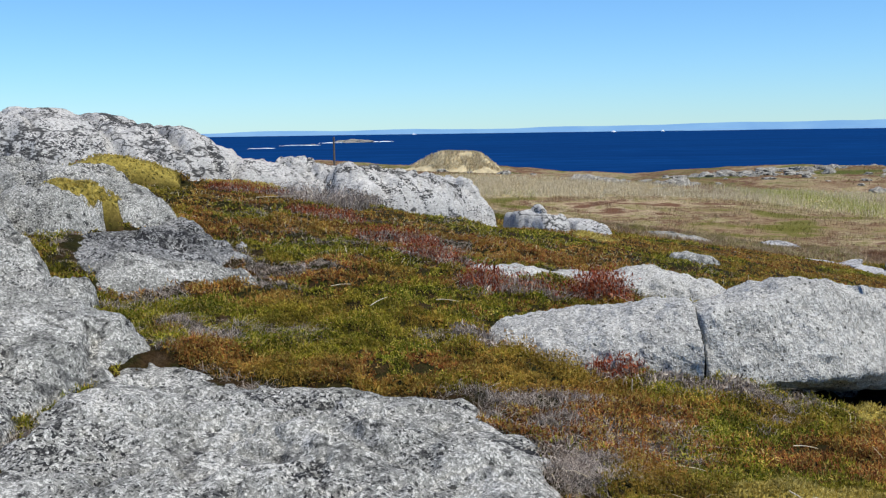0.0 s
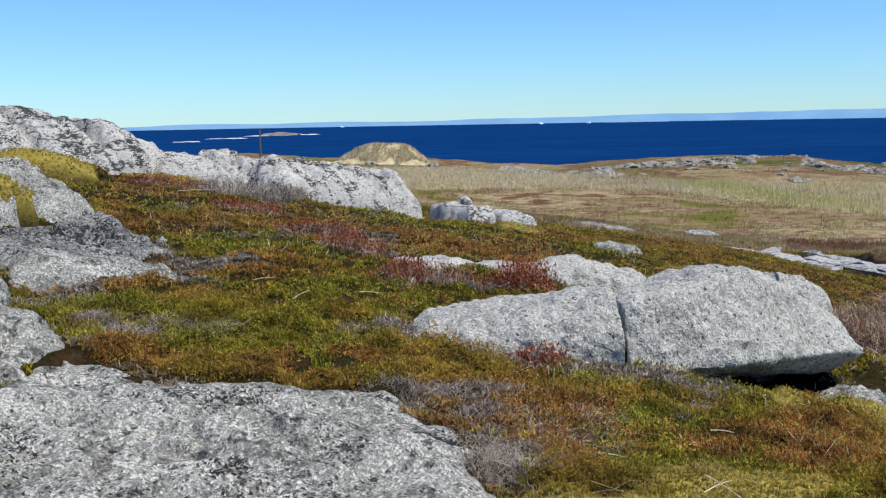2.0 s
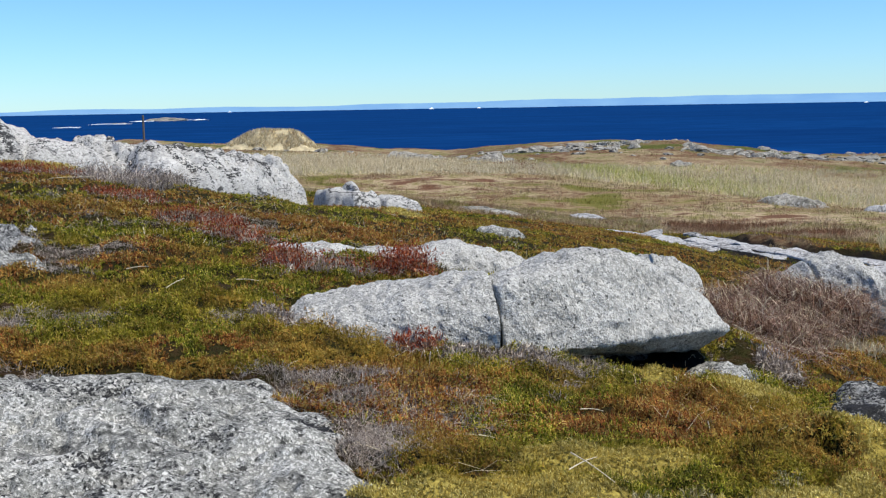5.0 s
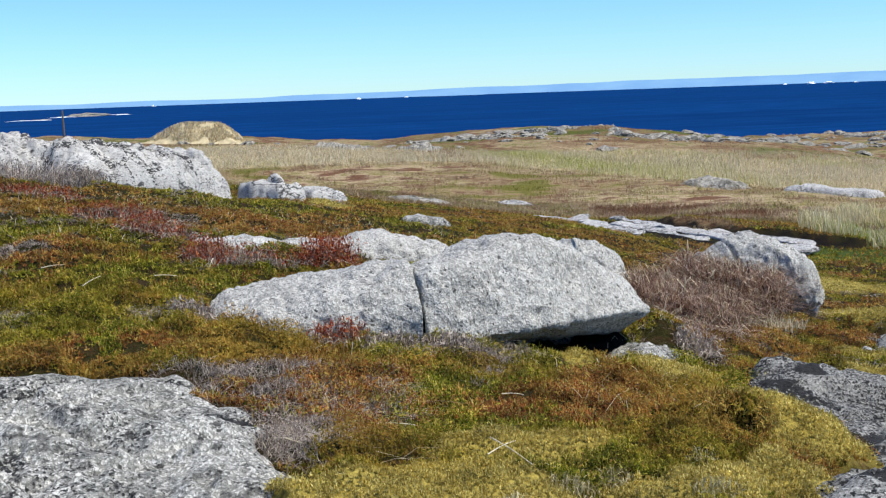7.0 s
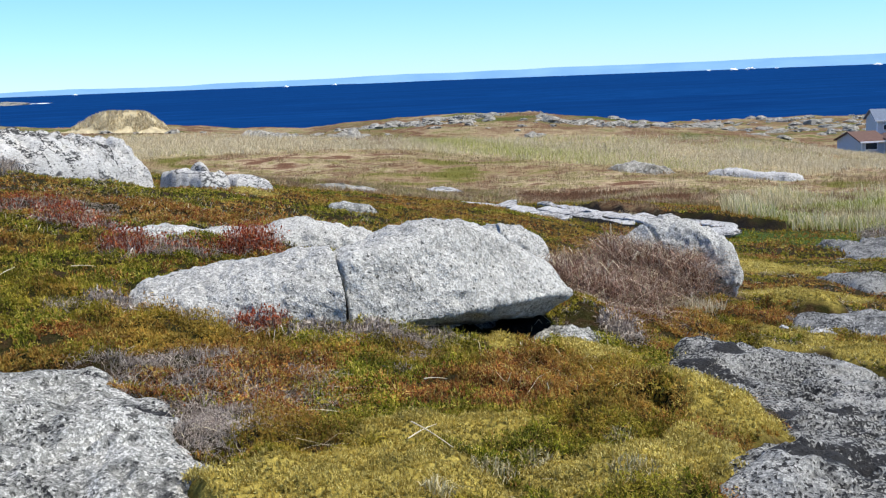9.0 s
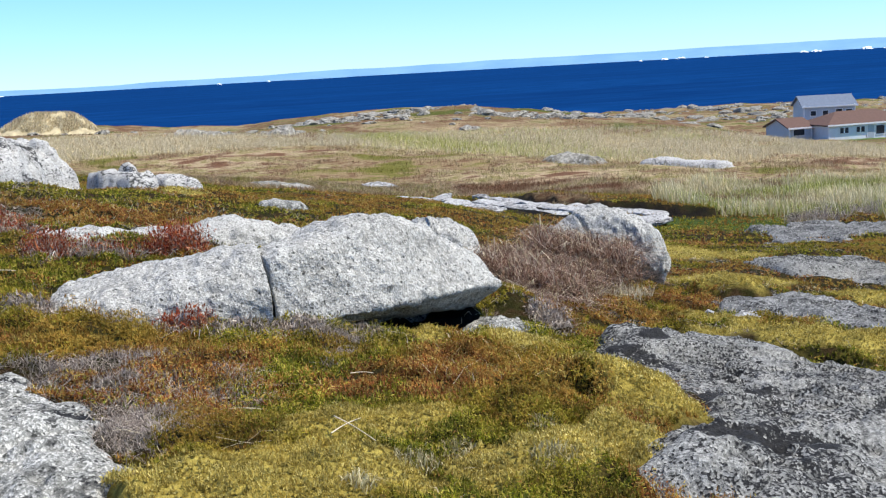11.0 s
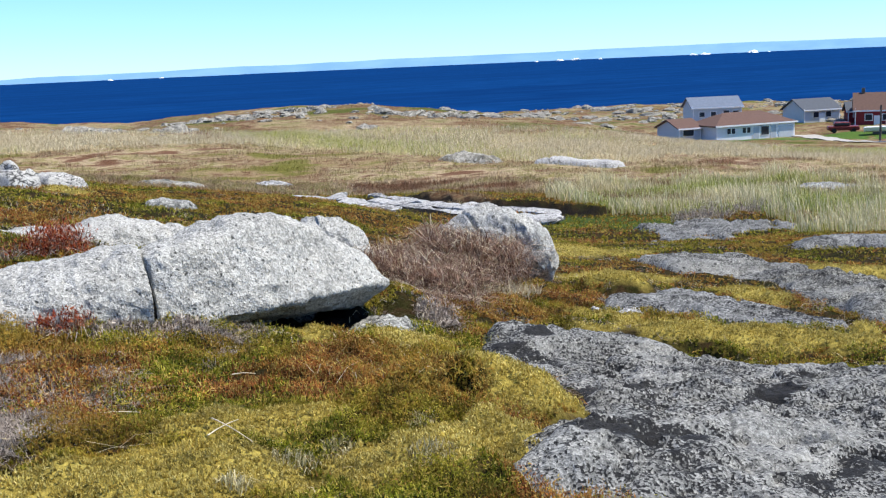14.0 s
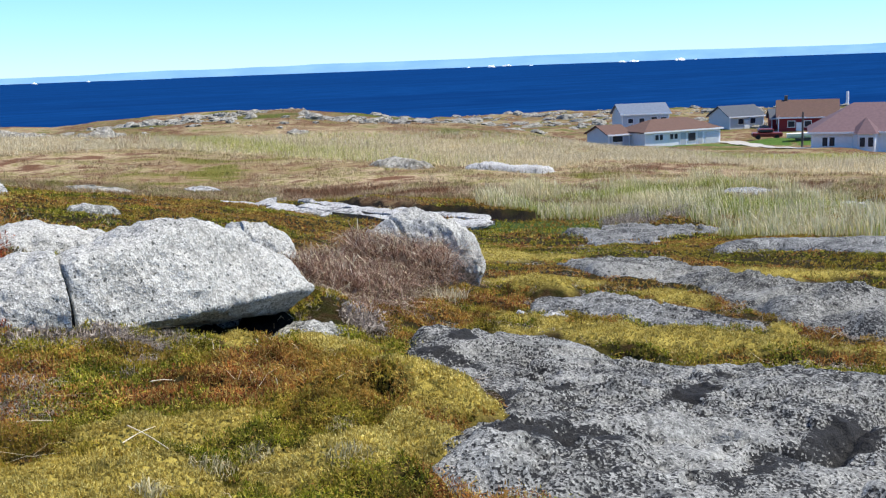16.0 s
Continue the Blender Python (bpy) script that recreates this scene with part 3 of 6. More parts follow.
def lofted(name, sections, mat, parent=None, label="", seed=0.0, power=2.6, rings=120, around=110, rough=0.035, caps=(0.14, 0.14), big=1.3, lip=-0.3, groove=0.0):
    """A boulder drawn along a spine: sections of x, y, half depth, foot, top and how far the foot is set back from the face."""
    s = np.array(sections, float)
    t0 = np.r_[0, np.cumsum(np.hypot(np.diff(s[:, 0]), np.diff(s[:, 1])))]
    length = t0[-1]
    near = np.linspace(0, 1, 9) ** 2
    tt = np.unique(np.round(np.concatenate([np.linspace(0, length, rings), caps[0] * near, length - caps[1] * near]), 5))
    rings = len(tt)
    cols = []
    for c in range(s.shape[1]):
        k = np.interp(tt, t0, s[:, c])
        for _ in range(4):
            k[1:-1] = (k[:-2] + 2 * k[1:-1] + k[2:]) / 4
        cols.append(k)
    px, py, w, zb, zt, back = cols
    dx, dy = np.gradient(px), np.gradient(py)
    norm = np.hypot(dx, dy)
    sx, sy = -dy / norm, dx / norm           # points away from the viewer's side
    end = np.minimum(tt / caps[0], (length - tt) / caps[1])
    shut = np.sqrt(np.clip(1 - (1 - np.clip(end, 0, 1)) ** 2, 0.0, 1))
    a = np.linspace(0, 2 * np.pi, around, endpoint=False)
    ca, sa = np.cos(a), np.sin(a)
    e = 2.0 / power
    cu, su = np.sign(ca) * np.abs(ca) ** e, np.sign(sa) * np.abs(sa) ** e
    zc, hh = (zb + zt) / 2, (zt - zb) / 2
    U = cu[None] * (w * shut)[:, None]
    Z = zc[:, None] + su[None] * (hh * shut)[:, None]
    low = np.clip((lip - su) / 0.35, 0, 1)[None]
    U = U + back[:, None] * low * shut[:, None]
    X, Y = px[:, None] + U * sx[:, None], py[:, None] + U * sy[:, None]
    nx_, ny_, nz_ = cu[None] * sx[:, None], cu[None] * sy[:, None], np.broadcast_to(su[None], U.shape)
    disp = rough * (big * fbm(X / 0.5, Y / 0.5, Z / 0.5 + seed, 3) + 0.5 * fbm(X / 0.13, Y / 0.13, Z / 0.13 + seed, 3) + 0.34 * fbm(X / 0.045, Y / 0.045, Z / 0.045 + seed, 2)) * np.clip(shut, 0.3, 1)[:, None]
    if groove:
        disp = disp - groove * np.clip(1 - np.abs(vnoise(X / 0.22 + 0.5 * Z, Z / 0.5, Y / 0.5 + seed)) / 0.2, 0, 1)
    X, Y, Z = X + disp * nx_, Y + disp * ny_, Z + disp * nz_
    v = np.stack([X, Y, Z], -1).reshape(-1, 3)
    i, j = np.meshgrid(np.arange(around), np.arange(rings - 1))
    i2 = (i + 1) % around
    f = np.stack([j * around + i, j * around + i2, (j + 1) * around + i2, (j + 1) * around + i], -1).reshape(-1, 4)
    return mesh_object(name, v, f, mat, parent, label)


# The split boulder in the middle: two blocks with a crack between them, the longer one undercut.
boulder = tagged(new("split_boulder"), "long pale granite boulder split by a crack, undercut, on the heath", "boulder")
lofted("block", [(0.46, 5.76, 0.24, 0.12, 0.42, 0), (0.6, 5.74, 0.33, 0.08, 0.45, 0), (0.8, 5.71, 0.41, 0.05, 0.46, 0), (1.0, 5.67, 0.45, 0.02, 0.465, 0), (1.35, 5.645, 0.48, -0.02, 0.51, 0), (1.5, 5.65, 0.48, -0.06, 0.53, 0), (1.625, 5.65, 0.485, -0.1, 0.545, 0)],
       ROCK_PALE, boulder, "rounded grey block, sunk in the heather", 3.0, power=2.8, caps=(0.15, 0.005), rings=190, around=190, rough=0.03)


def undercut_block(stations, mat, parent, label, seed, around=230, rings=190):
    """A block with a leaning face, a sharp lower lip and an underside that falls away behind it.
    stations: lip x, lip y, lip height, top height, lean of the face, set-back of the foot, foot height."""
    s = np.array(stations, float)
    t0 = np.r_[0, np.cumsum(np.hypot(np.diff(s[:, 0]), np.diff(s[:, 1])))]
    tt = np.linspace(0, t0[-1], rings)
    cols = []
    for c in range(s.shape[1]):
        k = np.interp(tt, t0, s[:, c])
        for _ in range(6):
            k[1:-1] = (k[:-2] + 2 * k[1:-1] + k[2:]) / 4
        cols.append(k)
    px, py, zl, zt, lean, under, zf = cols
    dx, dy = np.gradient(px), np.gradient(py)
    for _ in range(30):
        dx[1:-1], dy[1:-1] = (dx[:-2] + 2 * dx[1:-1] + dx[2:]) / 4, (dy[:-2] + 2 * dy[1:-1] + dy[2:]) / 4
    norm = np.hypot(dx, dy)
    nx, ny = -dy / norm, dx / norm
    loops = []
    for k in range(rings):
        h, q = zt[k] - zl[k], lean[k]
        ring = [(under[k] + 0.25, zf[k] - 0.01), (under[k], zf[k]), (0.5 * under[k], 0.5 * (zf[k] + zl[k]) - 0.01), (0.02, zl[k] - 0.015), (0.0, zl[k] + 0.005), (0.12 * q, zl[k] + 0.12 * h), (0.42 * q, zl[k] + 0.45 * h),
                (0.75 * q, zl[k] + 0.78 * h), (q, zl[k] + 0.94 * h), (q + 0.1, zt[k]), (q + 0.28, zt[k] - 0.02), (0.85, zt[k] - 0.12), (0.95, zf[k] + 0.1), (0.85, zf[k])]
        ring = np.array(ring)
        for _ in range(2):
            nxt = np.roll(ring, -1, 0)
            ring = np.stack([0.75 * ring + 0.25 * nxt, 0.25 * ring + 0.75 * nxt], 1).reshape(-1, 2)
        closed = np.vstack([ring, ring[:1]])
        d = np.r_[0, np.cumsum(np.hypot(*np.diff(closed, axis=0).T))]
        w = np.linspace(0, d[-1], around, endpoint=False)
        loops.append(np.stack([np.interp(w, d, closed[:, 0]), np.interp(w, d, closed[:, 1])], 1))
    U = np.array(loops)
    end = np.minimum(tt / 0.03, (t0[-1] - tt) / 0.10)
    shut = np.sqrt(np.clip(1 - (1 - np.clip(end, 0, 1)) ** 2, 0, 1))
    keep = np.where(tt < 0.1, 0.985 + 0.015 * shut, shut)[:, None]
    mid_u, mid_z = U[:, :, 0].mean(1, keepdims=True), U[:, :, 1].mean(1, keepdims=True)
    u, z = mid_u + (U[:, :, 0] - mid_u) * keep, mid_z + (U[:, :, 1] - mid_z) * keep
    x, y = px[:, None] + u * nx[:, None], py[:, None] + u * ny[:, None]
    du, dz = np.roll(U[:, :, 0], -1, 1) - np.roll(U[:, :, 0], 1, 1), np.roll(U[:, :, 1], -1, 1) - np.roll(U[:, :, 1], 1, 1)
    dn = np.hypot(du, dz) + 1e-9
    ou, oz = -dz / dn, du / dn
    disp = 0.03 * fbm(x / 0.4, y / 0.4, z / 0.4 + seed, 3) + 0.014 * fbm(x / 0.11, y / 0.11, z / 0.11 + seed, 3) + 0.006 * fbm(x / 0.03, y / 0.03, z / 0.03 + seed, 2)
    disp = disp - 0.008 * smooth(0.45, 0.7, vnoise(x / 0.12, y / 0.12, z / 0.12 + seed + 4))
    x, y, z = x + disp * ou * nx[:, None], y + disp * ou * ny[:, None], z + disp * oz
    v = np.stack([x, y, z], -1).reshape(-1, 3)
    i, j = np.meshgrid(np.arange(around), np.arange(rings - 1))
    i2 = (i + 1) % around
    f = np.stack([j * around + i, j * around + i2, (j + 1) * around + i2, (j + 1) * around + i], -1).reshape(-1, 4)
    a, c = len(v), len(v) + 1
    v = np.concatenate([v, v[:around].mean(0, keepdims=True), v[-around:].mean(0, keepdims=True)])
    k = np.arange(around)
    ends = np.concatenate([np.stack([k, np.full(around, a), np.full(around, a), (k + 1) % around], 1)[:, [0, 1, 3]], np.stack([(rings - 1) * around + (k + 1) % around, np.full(around, c), (rings - 1) * around + k], 1)])
    tri = np.concatenate([f[:, [0, 1, 2]], f[:, [0, 2, 3]], ends])
    return mesh_object("block", v, tri[:, ::-1], mat, parent, label)


undercut_block([(1.655, 5.11, 0.06, 0.56, 0.15, 0.06, -0.14), (1.75, 5.12, 0.13, 0.59, 0.14, 0.25, 0.0), (1.98, 5.19, 0.15, 0.605, 0.15, 0.45, 0.03), (2.2, 5.27, 0.15, 0.64, 0.2, 0.55, 0.02), (2.45, 5.38, 0.15, 0.685, 0.22, 0.58, 0.02),
                (2.6, 5.47, 0.14, 0.67, 0.22, 0.55, -0.02), (2.75, 5.55, 0.13, 0.63, 0.23, 0.5, -0.06), (3.0, 5.71, 0.105, 0.525, 0.25, 0.44, -0.1), (3.15, 5.82, 0.09, 0.43, 0.26, 0.38, -0.12), (3.28, 5.91, 0.07, 0.35, 0.27, 0.32, -0.13), (3.38, 5.98, 0.05, 0.27, 0.26, 0.26, -0.13), (3.45, 6.03, 0.03, 0.2, 0.24, 0.2, -0.12)],
               ROCK_PALE, boulder, "paler block with a shadowed undercut", 8.0)
# Added dark core: closes the gap behind the overhang so the hollow stays black.
lofted("shade_core", [(1.6, 5.95, 0.2, -0.8, 0.1, 0), (2.1, 6.2, 0.2, -0.9, 0.1, 0), (2.6, 6.45, 0.2, -1.0, 0.05, 0), (3.0, 6.6, 0.2, -1.0, 0.0, 0), (3.4, 6.72, 0.18, -1.1, -0.02, 0), (3.75, 6.75, 0.16, -1.1, -0.1, 0)], ROCK_DARK, boulder, "added dark core that blackens the boulder's hollow", 28.0, power=3.0, rings=60, around=50)
FEET = [(np.array([(0.5, 5.6), (0.9, 5.32), (1.65, 5.2), (2.1, 5.45), (2.8, 5.9), (3.25, 6.12), (3.1, 6.7), (1.6, 6.1), (0.5, 6.0)]), 0.0, 0.0, 1.0)]
ROCKS.extend(FEET)

outcrop("rock_slab", [(-1.5, 1.5), (-0.7, 1.0), (0.4, 1.15), (1.0, 1.9), (0.75, 2.9), (0.62, 3.35), (0.60, 3.76), (0.38, 3.99), (0.23, 4.32), (-0.17, 4.45), (-0.7, 4.42), (-1.0, 4.72), (-1.26, 4.86), (-1.36, 4.6), (-1.4, 4.2), (-1.46, 3.7)],
        0.045, 0.25, ROCK_SLAB, "mottled grey bedrock slab with white and black lichen", 0.012, 0.05, crease=0.015, flake=0.03, pock=0.007, seed=1.0, lichen=[(-0.35, 3.35, 0.1, 0.08, 0), (0.45, 3.75, 0.16, 0.1, -30), (0.1, 4.3, 0.25, 0.05, -15)], cuts=[(-1.0, 3.2, -0.2, 4.3, 0.03, 0.05), (-0.5, 3.0, 0.5, 3.5, 0.03, 0.04), (-0.25, 3.7, 0.1, 3.45, 0.05, 0.06), (-1.2, 4.4, -0.6, 4.1, 0.05, 0.05), (-0.1, 3.95, 0.3, 4.1, 0.04, 0.05)])
outcrop("rock_slab", [(-2.3, 5.6), (-1.9, 5.47), (-1.62, 5.23), (-1.36, 5.0), (-1.28, 4.84), (-1.42, 4.6), (-1.5, 3.83), (-1.6, 3.3), (-2.6, 3.4), (-3.4, 4.8), (-3.2, 5.6)], 0.16, 0.4, ROCK_SLAB,
        "steep lichen-spotted bedrock rising beside a gully", 0.018, 0.05, crease=0.02, flake=0.05, pock=0.008, seed=4.0, cuts=[(-2.3, 4.9, -1.5, 4.6, 0.04, 0.06), (-1.5, 4.75, -1.36, 4.0, 0.05, 0.08)])
outcrop("rock_slab", [(-3.1, 7.6), (-2.8, 7.2), (-2.46, 6.6), (-2.02, 5.8), (-1.8, 5.65), (-1.86, 5.42), (-2.05, 5.55), (-2.4, 5.7), (-3.3, 5.75), (-4.6, 6.4), (-4.4, 7.6)], 0.22, 0.3, ROCK_SLAB,
        "steep pale bedrock flank with dark lichen spots", 0.025, 0.05, crease=0.02, flake=0.05, pock=0.008, seed=5.0)
outcrop("rock_outcrop", [(-2.45, 7.45), (-2.3, 7.87), (-1.68, 8.42), (-1.51, 8.05), (-1.12, 7.5), (-1.51, 7.2), (-1.88, 6.8), (-2.05, 6.6), (-2.41, 7.0)], 0.07, 0.25, ROCK_DARK,
        "low dark lichen-covered outcrop in the heather", 0.02, 0.05, crease=0.03, flake=0.05, pock=0.008, seed=6.0)
outcrop("rock_outcrop", [(-2.0, 6.45), (-1.89, 6.85), (-1.56, 7.12), (-1.29, 7.0), (-1.0, 6.62), (-1.36, 6.45), (-1.44, 6.2), (-1.85, 6.2)], 0.07, 0.2, ROCK_SLAB,
        "low grey lens of rock in the heather", 0.02, 0.04, crease=0.02, flake=0.03, pock=0.007, seed=7.0)
outcrop("rock_outcrop", [(-3.0, 7.3), (-3.6, 8.6), (-4.6, 9.6), (-3.23, 9.3), (-2.85, 9.7), (-2.62, 9.75), (-2.3, 9.2), (-2.05, 8.75), (-1.75, 8.32), (-1.95, 8.16), (-2.3, 8.05), (-2.55, 7.4)], 0.2, 0.4, ROCK_SLAB,
        "rounded white shelf of rock below the dome", 0.022, 0.06, crease=0.03, flake=0.06, pock=0.006, seed=8.0, cuts=[(-2.9, 8.9, -2.2, 8.6, 0.06, 0.08)])
outcrop("rock_outcrop", [(-5.6, 12.0), (-4.4, 11.3), (-3.5, 11.7), (-2.6, 12.0), (-2.1, 12.3), (-1.9, 13.4), (-2.4, 14.2), (-5.5, 15.0), (-6.8, 13.6)], 0.76, 1.6, ROCK_DOME,
        "broad white rock dome with dark streaks", 0.03, 0.018, crease=0.02, flake=0.02, lichen=[(-3.7, 12.9, 0.9, 0.07, -45), (-3.2, 12.6, 0.5, 0.1, -40), (-2.6, 12.6, 0.6, 0.06, -45), (-4.6, 13.0, 0.7, 0.05, -50)], seed=9.0, cuts=[(-3.6, 13.6, -2.7, 12.2, 0.08, 0.2), (-4.4, 13.4, -3.3, 11.9, 0.06, 0.12), (-3.0, 13.8, -2.2, 12.5, 0.06, 0.14), (-3.9, 13.9, -2.9, 12.4, 0.04, 0.12), (-5.2, 13.0, -4.2, 11.7, 0.05, 0.08)])
outcrop("rock_outcrop", [(-2.5, 12.7), (-2.0, 12.35), (-1.3, 12.7), (-1.0, 13.3), (-1.5, 14.0), (-2.4, 13.9)], 0.42, 0.6, ROCK_DOME, "white rock back joining dome and ridge", 0.03, 0.025, crease=0.02, flake=0.03, seed=11.0)
# The ridge's lichen lines draw its fissures, their shade put into the colour.
outcrop("rock_outcrop", [(-1.1, 12.9), (-0.85, 12.5), (-0.55, 12.25), (0.38, 12.95), (0.7, 13.6), (1.15, 14.2), (0.95, 15.2), (-0.3, 15.0), (-1.3, 14.4), (-2.0, 13.6), (-1.7, 13.0)], 0.52, 0.5, ROCK_DOME,
        "white fissured rock ridge along the crest", 0.022, 0.03, crease=0.06, flake=0.06, lichen=[(-0.8, 13.2, 0.7, 0.05, -20), (-0.2, 13.0, 0.6, 0.05, -25), (0.2, 13.6, 0.5, 0.05, -35), (-0.5, 12.75, 0.45, 0.04, -20), (0.5, 14.0, 0.5, 0.04, -40), (0.1, 12.85, 0.3, 0.04, 30), (-1.1, 13.6, 0.5, 0.05, -15)], seed=12.0, tilt=(0.02, 0.06),
        cuts=[(-1.1, 13.5, 0.2, 13.1, 0.05, 0.12), (-0.6, 13.0, 0.0, 12.6, 0.04, 0.1), (-0.3, 13.9, 0.7, 13.5, 0.05, 0.12), (0.0, 14.5, 1.0, 14.1, 0.05, 0.1), (-0.9, 14.1, 0.0, 13.5, 0.05, 0.1), (0.2, 13.2, 0.5, 13.9, 0.05, 0.1), (-1.6, 13.6, -1.0, 12.9, 0.05, 0.1)])
outcrop("rock_slab", [(2.3, 2.85), (2.25, 2.35), (2.6, 1.6), (4.6, 1.3), (6.4, 2.4), (5.6, 3.2), (4.95, 4.1), (5.0, 5.3), (4.6, 5.65), (3.7, 5.45), (3.45, 4.6), (3.1, 3.5), (2.95, 3.0)],
        0.07, 0.4, ROCK_RIGHT, "wide mottled bedrock slab with black lichen blots", 0.014, 0.045, crease=0.015, flake=0.03, pock=0.008, seed=15.0, bulges=[(4.3, 4.4, 1.1, 0.45, -60, 0.07), (3.6, 2.95, 0.7, 0.25, 0, 0.04)],
        lichen=[(3.5, 3.58, 0.42, 0.17, 0), (3.05, 2.55, 0.5, 0.10, -8), (3.9, 2.26, 1.0, 0.14, 14), (3.68, 4.75, 0.1, 0.3, 10), (3.95, 4.95, 0.16, 0.12, 0), (4.68, 3.5, 0.08, 0.1, 0), (3.0, 3.25, 0.12, 0.1, 0), (4.1, 3.1, 0.25, 0.09, 20)],
        cuts=[(3.1, 3.5, 4.0, 3.6, 0.16, 0.08), (3.9, 2.2, 5.2, 2.6, 0.05, 0.07), (2.9, 2.6, 3.6, 2.5, 0.06, 0.05), (3.6, 2.5, 3.9, 2.25, 0.025, 0.07)])
outcrop("rock_slab", [(5.5, 6.5), (6.0, 5.75), (6.7, 5.2), (7.0, 5.3), (6.9, 6.2), (6.8, 7.0), (6.2, 7.2)], 0.07, 0.3, ROCK_DARK, "low dark rock slab between moss cushions", 0.022, 0.04, flake=0.03, pock=0.006, seed=18.0)
outcrop("rock_slab", [(7.2, 5.2), (7.4, 4.3), (8.9, 3.6), (10.2, 4.6), (9.6, 6.4), (9.3, 7.4), (9.8, 9.2), (9.2, 9.8), (8.3, 9.7), (8.0, 8.8), (8.3, 7.3), (7.6, 6.2)], 0.09, 0.45, ROCK_RIGHT,
        "long low bedrock slab running through the moss", 0.03, 0.05, flake=0.04, seed=21.0)
outcrop("rock_slab", [(11.0, 9.6), (11.9, 9.4), (12.0, 7.2), (13.6, 5.8), (15.0, 6.2), (14.2, 8.2), (13.0, 9.6), (12.2, 10.4)], 0.07, 0.5, ROCK_DARK, "low grey bedrock slab at the edge of the sedge", 0.06, 0.06, seed=24.0)
outcrop("rock_slab", [(11.4, 12.9), (11.9, 12.2), (13.2, 13.6), (14.7, 14.0), (15.4, 13.4), (15.6, 14.0), (14.4, 15.2), (13.2, 15.6), (12.4, 14.4)], 0.04, 0.3, ROCK_DARK, "broken grey rock slab in wet moss", 0.05, 0.09, seed=26.0, ragged=3.0)
# Ledges: long plates of rock, tilted toward the slope, with black peat between.
def ledge(ax, ay, bx, by, wide, thick, dip, seed):
    length = math.hypot(bx - ax, by - ay)
    ux, uy = (bx - ax) / length, (by - ay) / length
    nu, nv = int(length / 0.07), 22
    a = np.linspace(0, 2 * np.pi, nv, endpoint=False)
    cu, su = np.sign(np.cos(a)) * np.abs(np.cos(a)) ** 0.35, np.sign(np.sin(a)) * np.abs(np.sin(a)) ** 0.35
    t = np.linspace(0, 1, nu)
    T = t[:, None]
    taper = np.sqrt(np.clip(np.minimum(t, 1 - t) / 0.06, 0.0, 1))[:, None] * (0.75 + 0.5 * vnoise(t * length / 0.9, seed)[:, None])
    w, h = cu[None] * wide / 2 * taper, su[None] * thick / 2 * np.clip(taper, 0.2, 1)
    w = w + 0.2 * wide * fbm(T * length / 0.5, cu[None] * 1.5, seed, 3)
    x, y = ax + ux * T * length - uy * w, ay + uy * T * length + ux * w
    z = np.interp(t, [0, 0.5, 1], plain_land(np.array([ax, (ax + bx) / 2, bx]), np.array([ay, (ay + by) / 2, by])))[:, None] + h + dip * w + 0.05
    z = z + 0.02 * fbm(x / 0.3, y / 0.3, seed, 3)
    v = np.stack([x, y, z], -1).reshape(-1, 3)
    i, k = np.meshgrid(np.arange(nv), np.arange(nu - 1))
    f = np.stack([k * nv + i, k * nv + (i + 1) % nv, (k + 1) * nv + (i + 1) % nv, (k + 1) * nv + i], -1).reshape(-1, 4)
    tagged(mesh_object("rock_ledge", v, f, ROCK_LEDGE), "long pale tilted rock ledge in black peat", "rock", "ledges in the turf")


for k, (ax, ay, bx, by, wide, thick) in enumerate([(11.75, 25.4, 12.3, 19.7, 0.2, 0.1), (10.95, 23.6, 11.6, 20.0, 0.17, 0.1), (8.8, 24.0, 9.6, 21.8, 0.36, 0.12), (9.7, 22.7, 10.5, 21.0, 0.3, 0.12),
                                                   (12.6, 22.0, 13.4, 18.8, 0.24, 0.1), (7.2, 23.0, 8.0, 20.8, 0.3, 0.1), (10.3, 24.6, 10.6, 22.4, 0.26, 0.1), (10.2, 30.3, 11.3, 30.6, 0.32, 0.1), (12.5, 19.2, 12.7, 17.8, 0.3, 0.1)]):
    ledge(ax, ay, bx, by, 2.0 * wide, thick, 0.12, 30.0 + 3 * k)
# Rocks on the far side of the heath.
outcrop("rock_outcrop", [(1.2, 13.8), (1.36, 13.2), (1.75, 12.9), (2.1, 13.2), (2.05, 13.8), (1.75, 14.3)], 0.27, 0.16, ROCK_DOME, "white knobbly rock standing out of the heath", 0.025, 0.08, seed=50.0, cuts=[(1.8, 13.3, 1.75, 14.2, 0.06, 0.1)])
outcrop("rock_outcrop", [(1.95, 13.9), (2.12, 13.3), (2.62, 13.4), (2.75, 14.2), (2.4, 14.6)], 0.27, 0.25, ROCK_DOME, "white rounded rock among heather", 0.03, 0.06, seed=52.0)
outcrop("rock_outcrop", [(1.8, 16.5), (2.1, 16.1), (2.25, 16.7), (1.96, 16.9)], 0.5, 0.2, ROCK_DOME, "small white rock below the crest", 0.03, 0.05, seed=54.0)
outcrop("rock_slab", [(1.6, 17.6), (1.9, 16.6), (3.0, 16.7), (3.3, 17.5), (2.5, 18.6)], 0.22, 0.35, ROCK_DARK, "flat grey slab in the dip", 0.04, 0.03, tilt=(0.0, 0.12), seed=56.0)
outcrop("rock_outcrop", [(2.86, 11.25), (3.0, 10.98), (3.42, 11.2), (3.55, 11.55), (3.25, 11.65)], 0.07, 0.15, ROCK_SLAB, "small flat pale rock on the slope", 0.02, 0.04, seed=58.0)
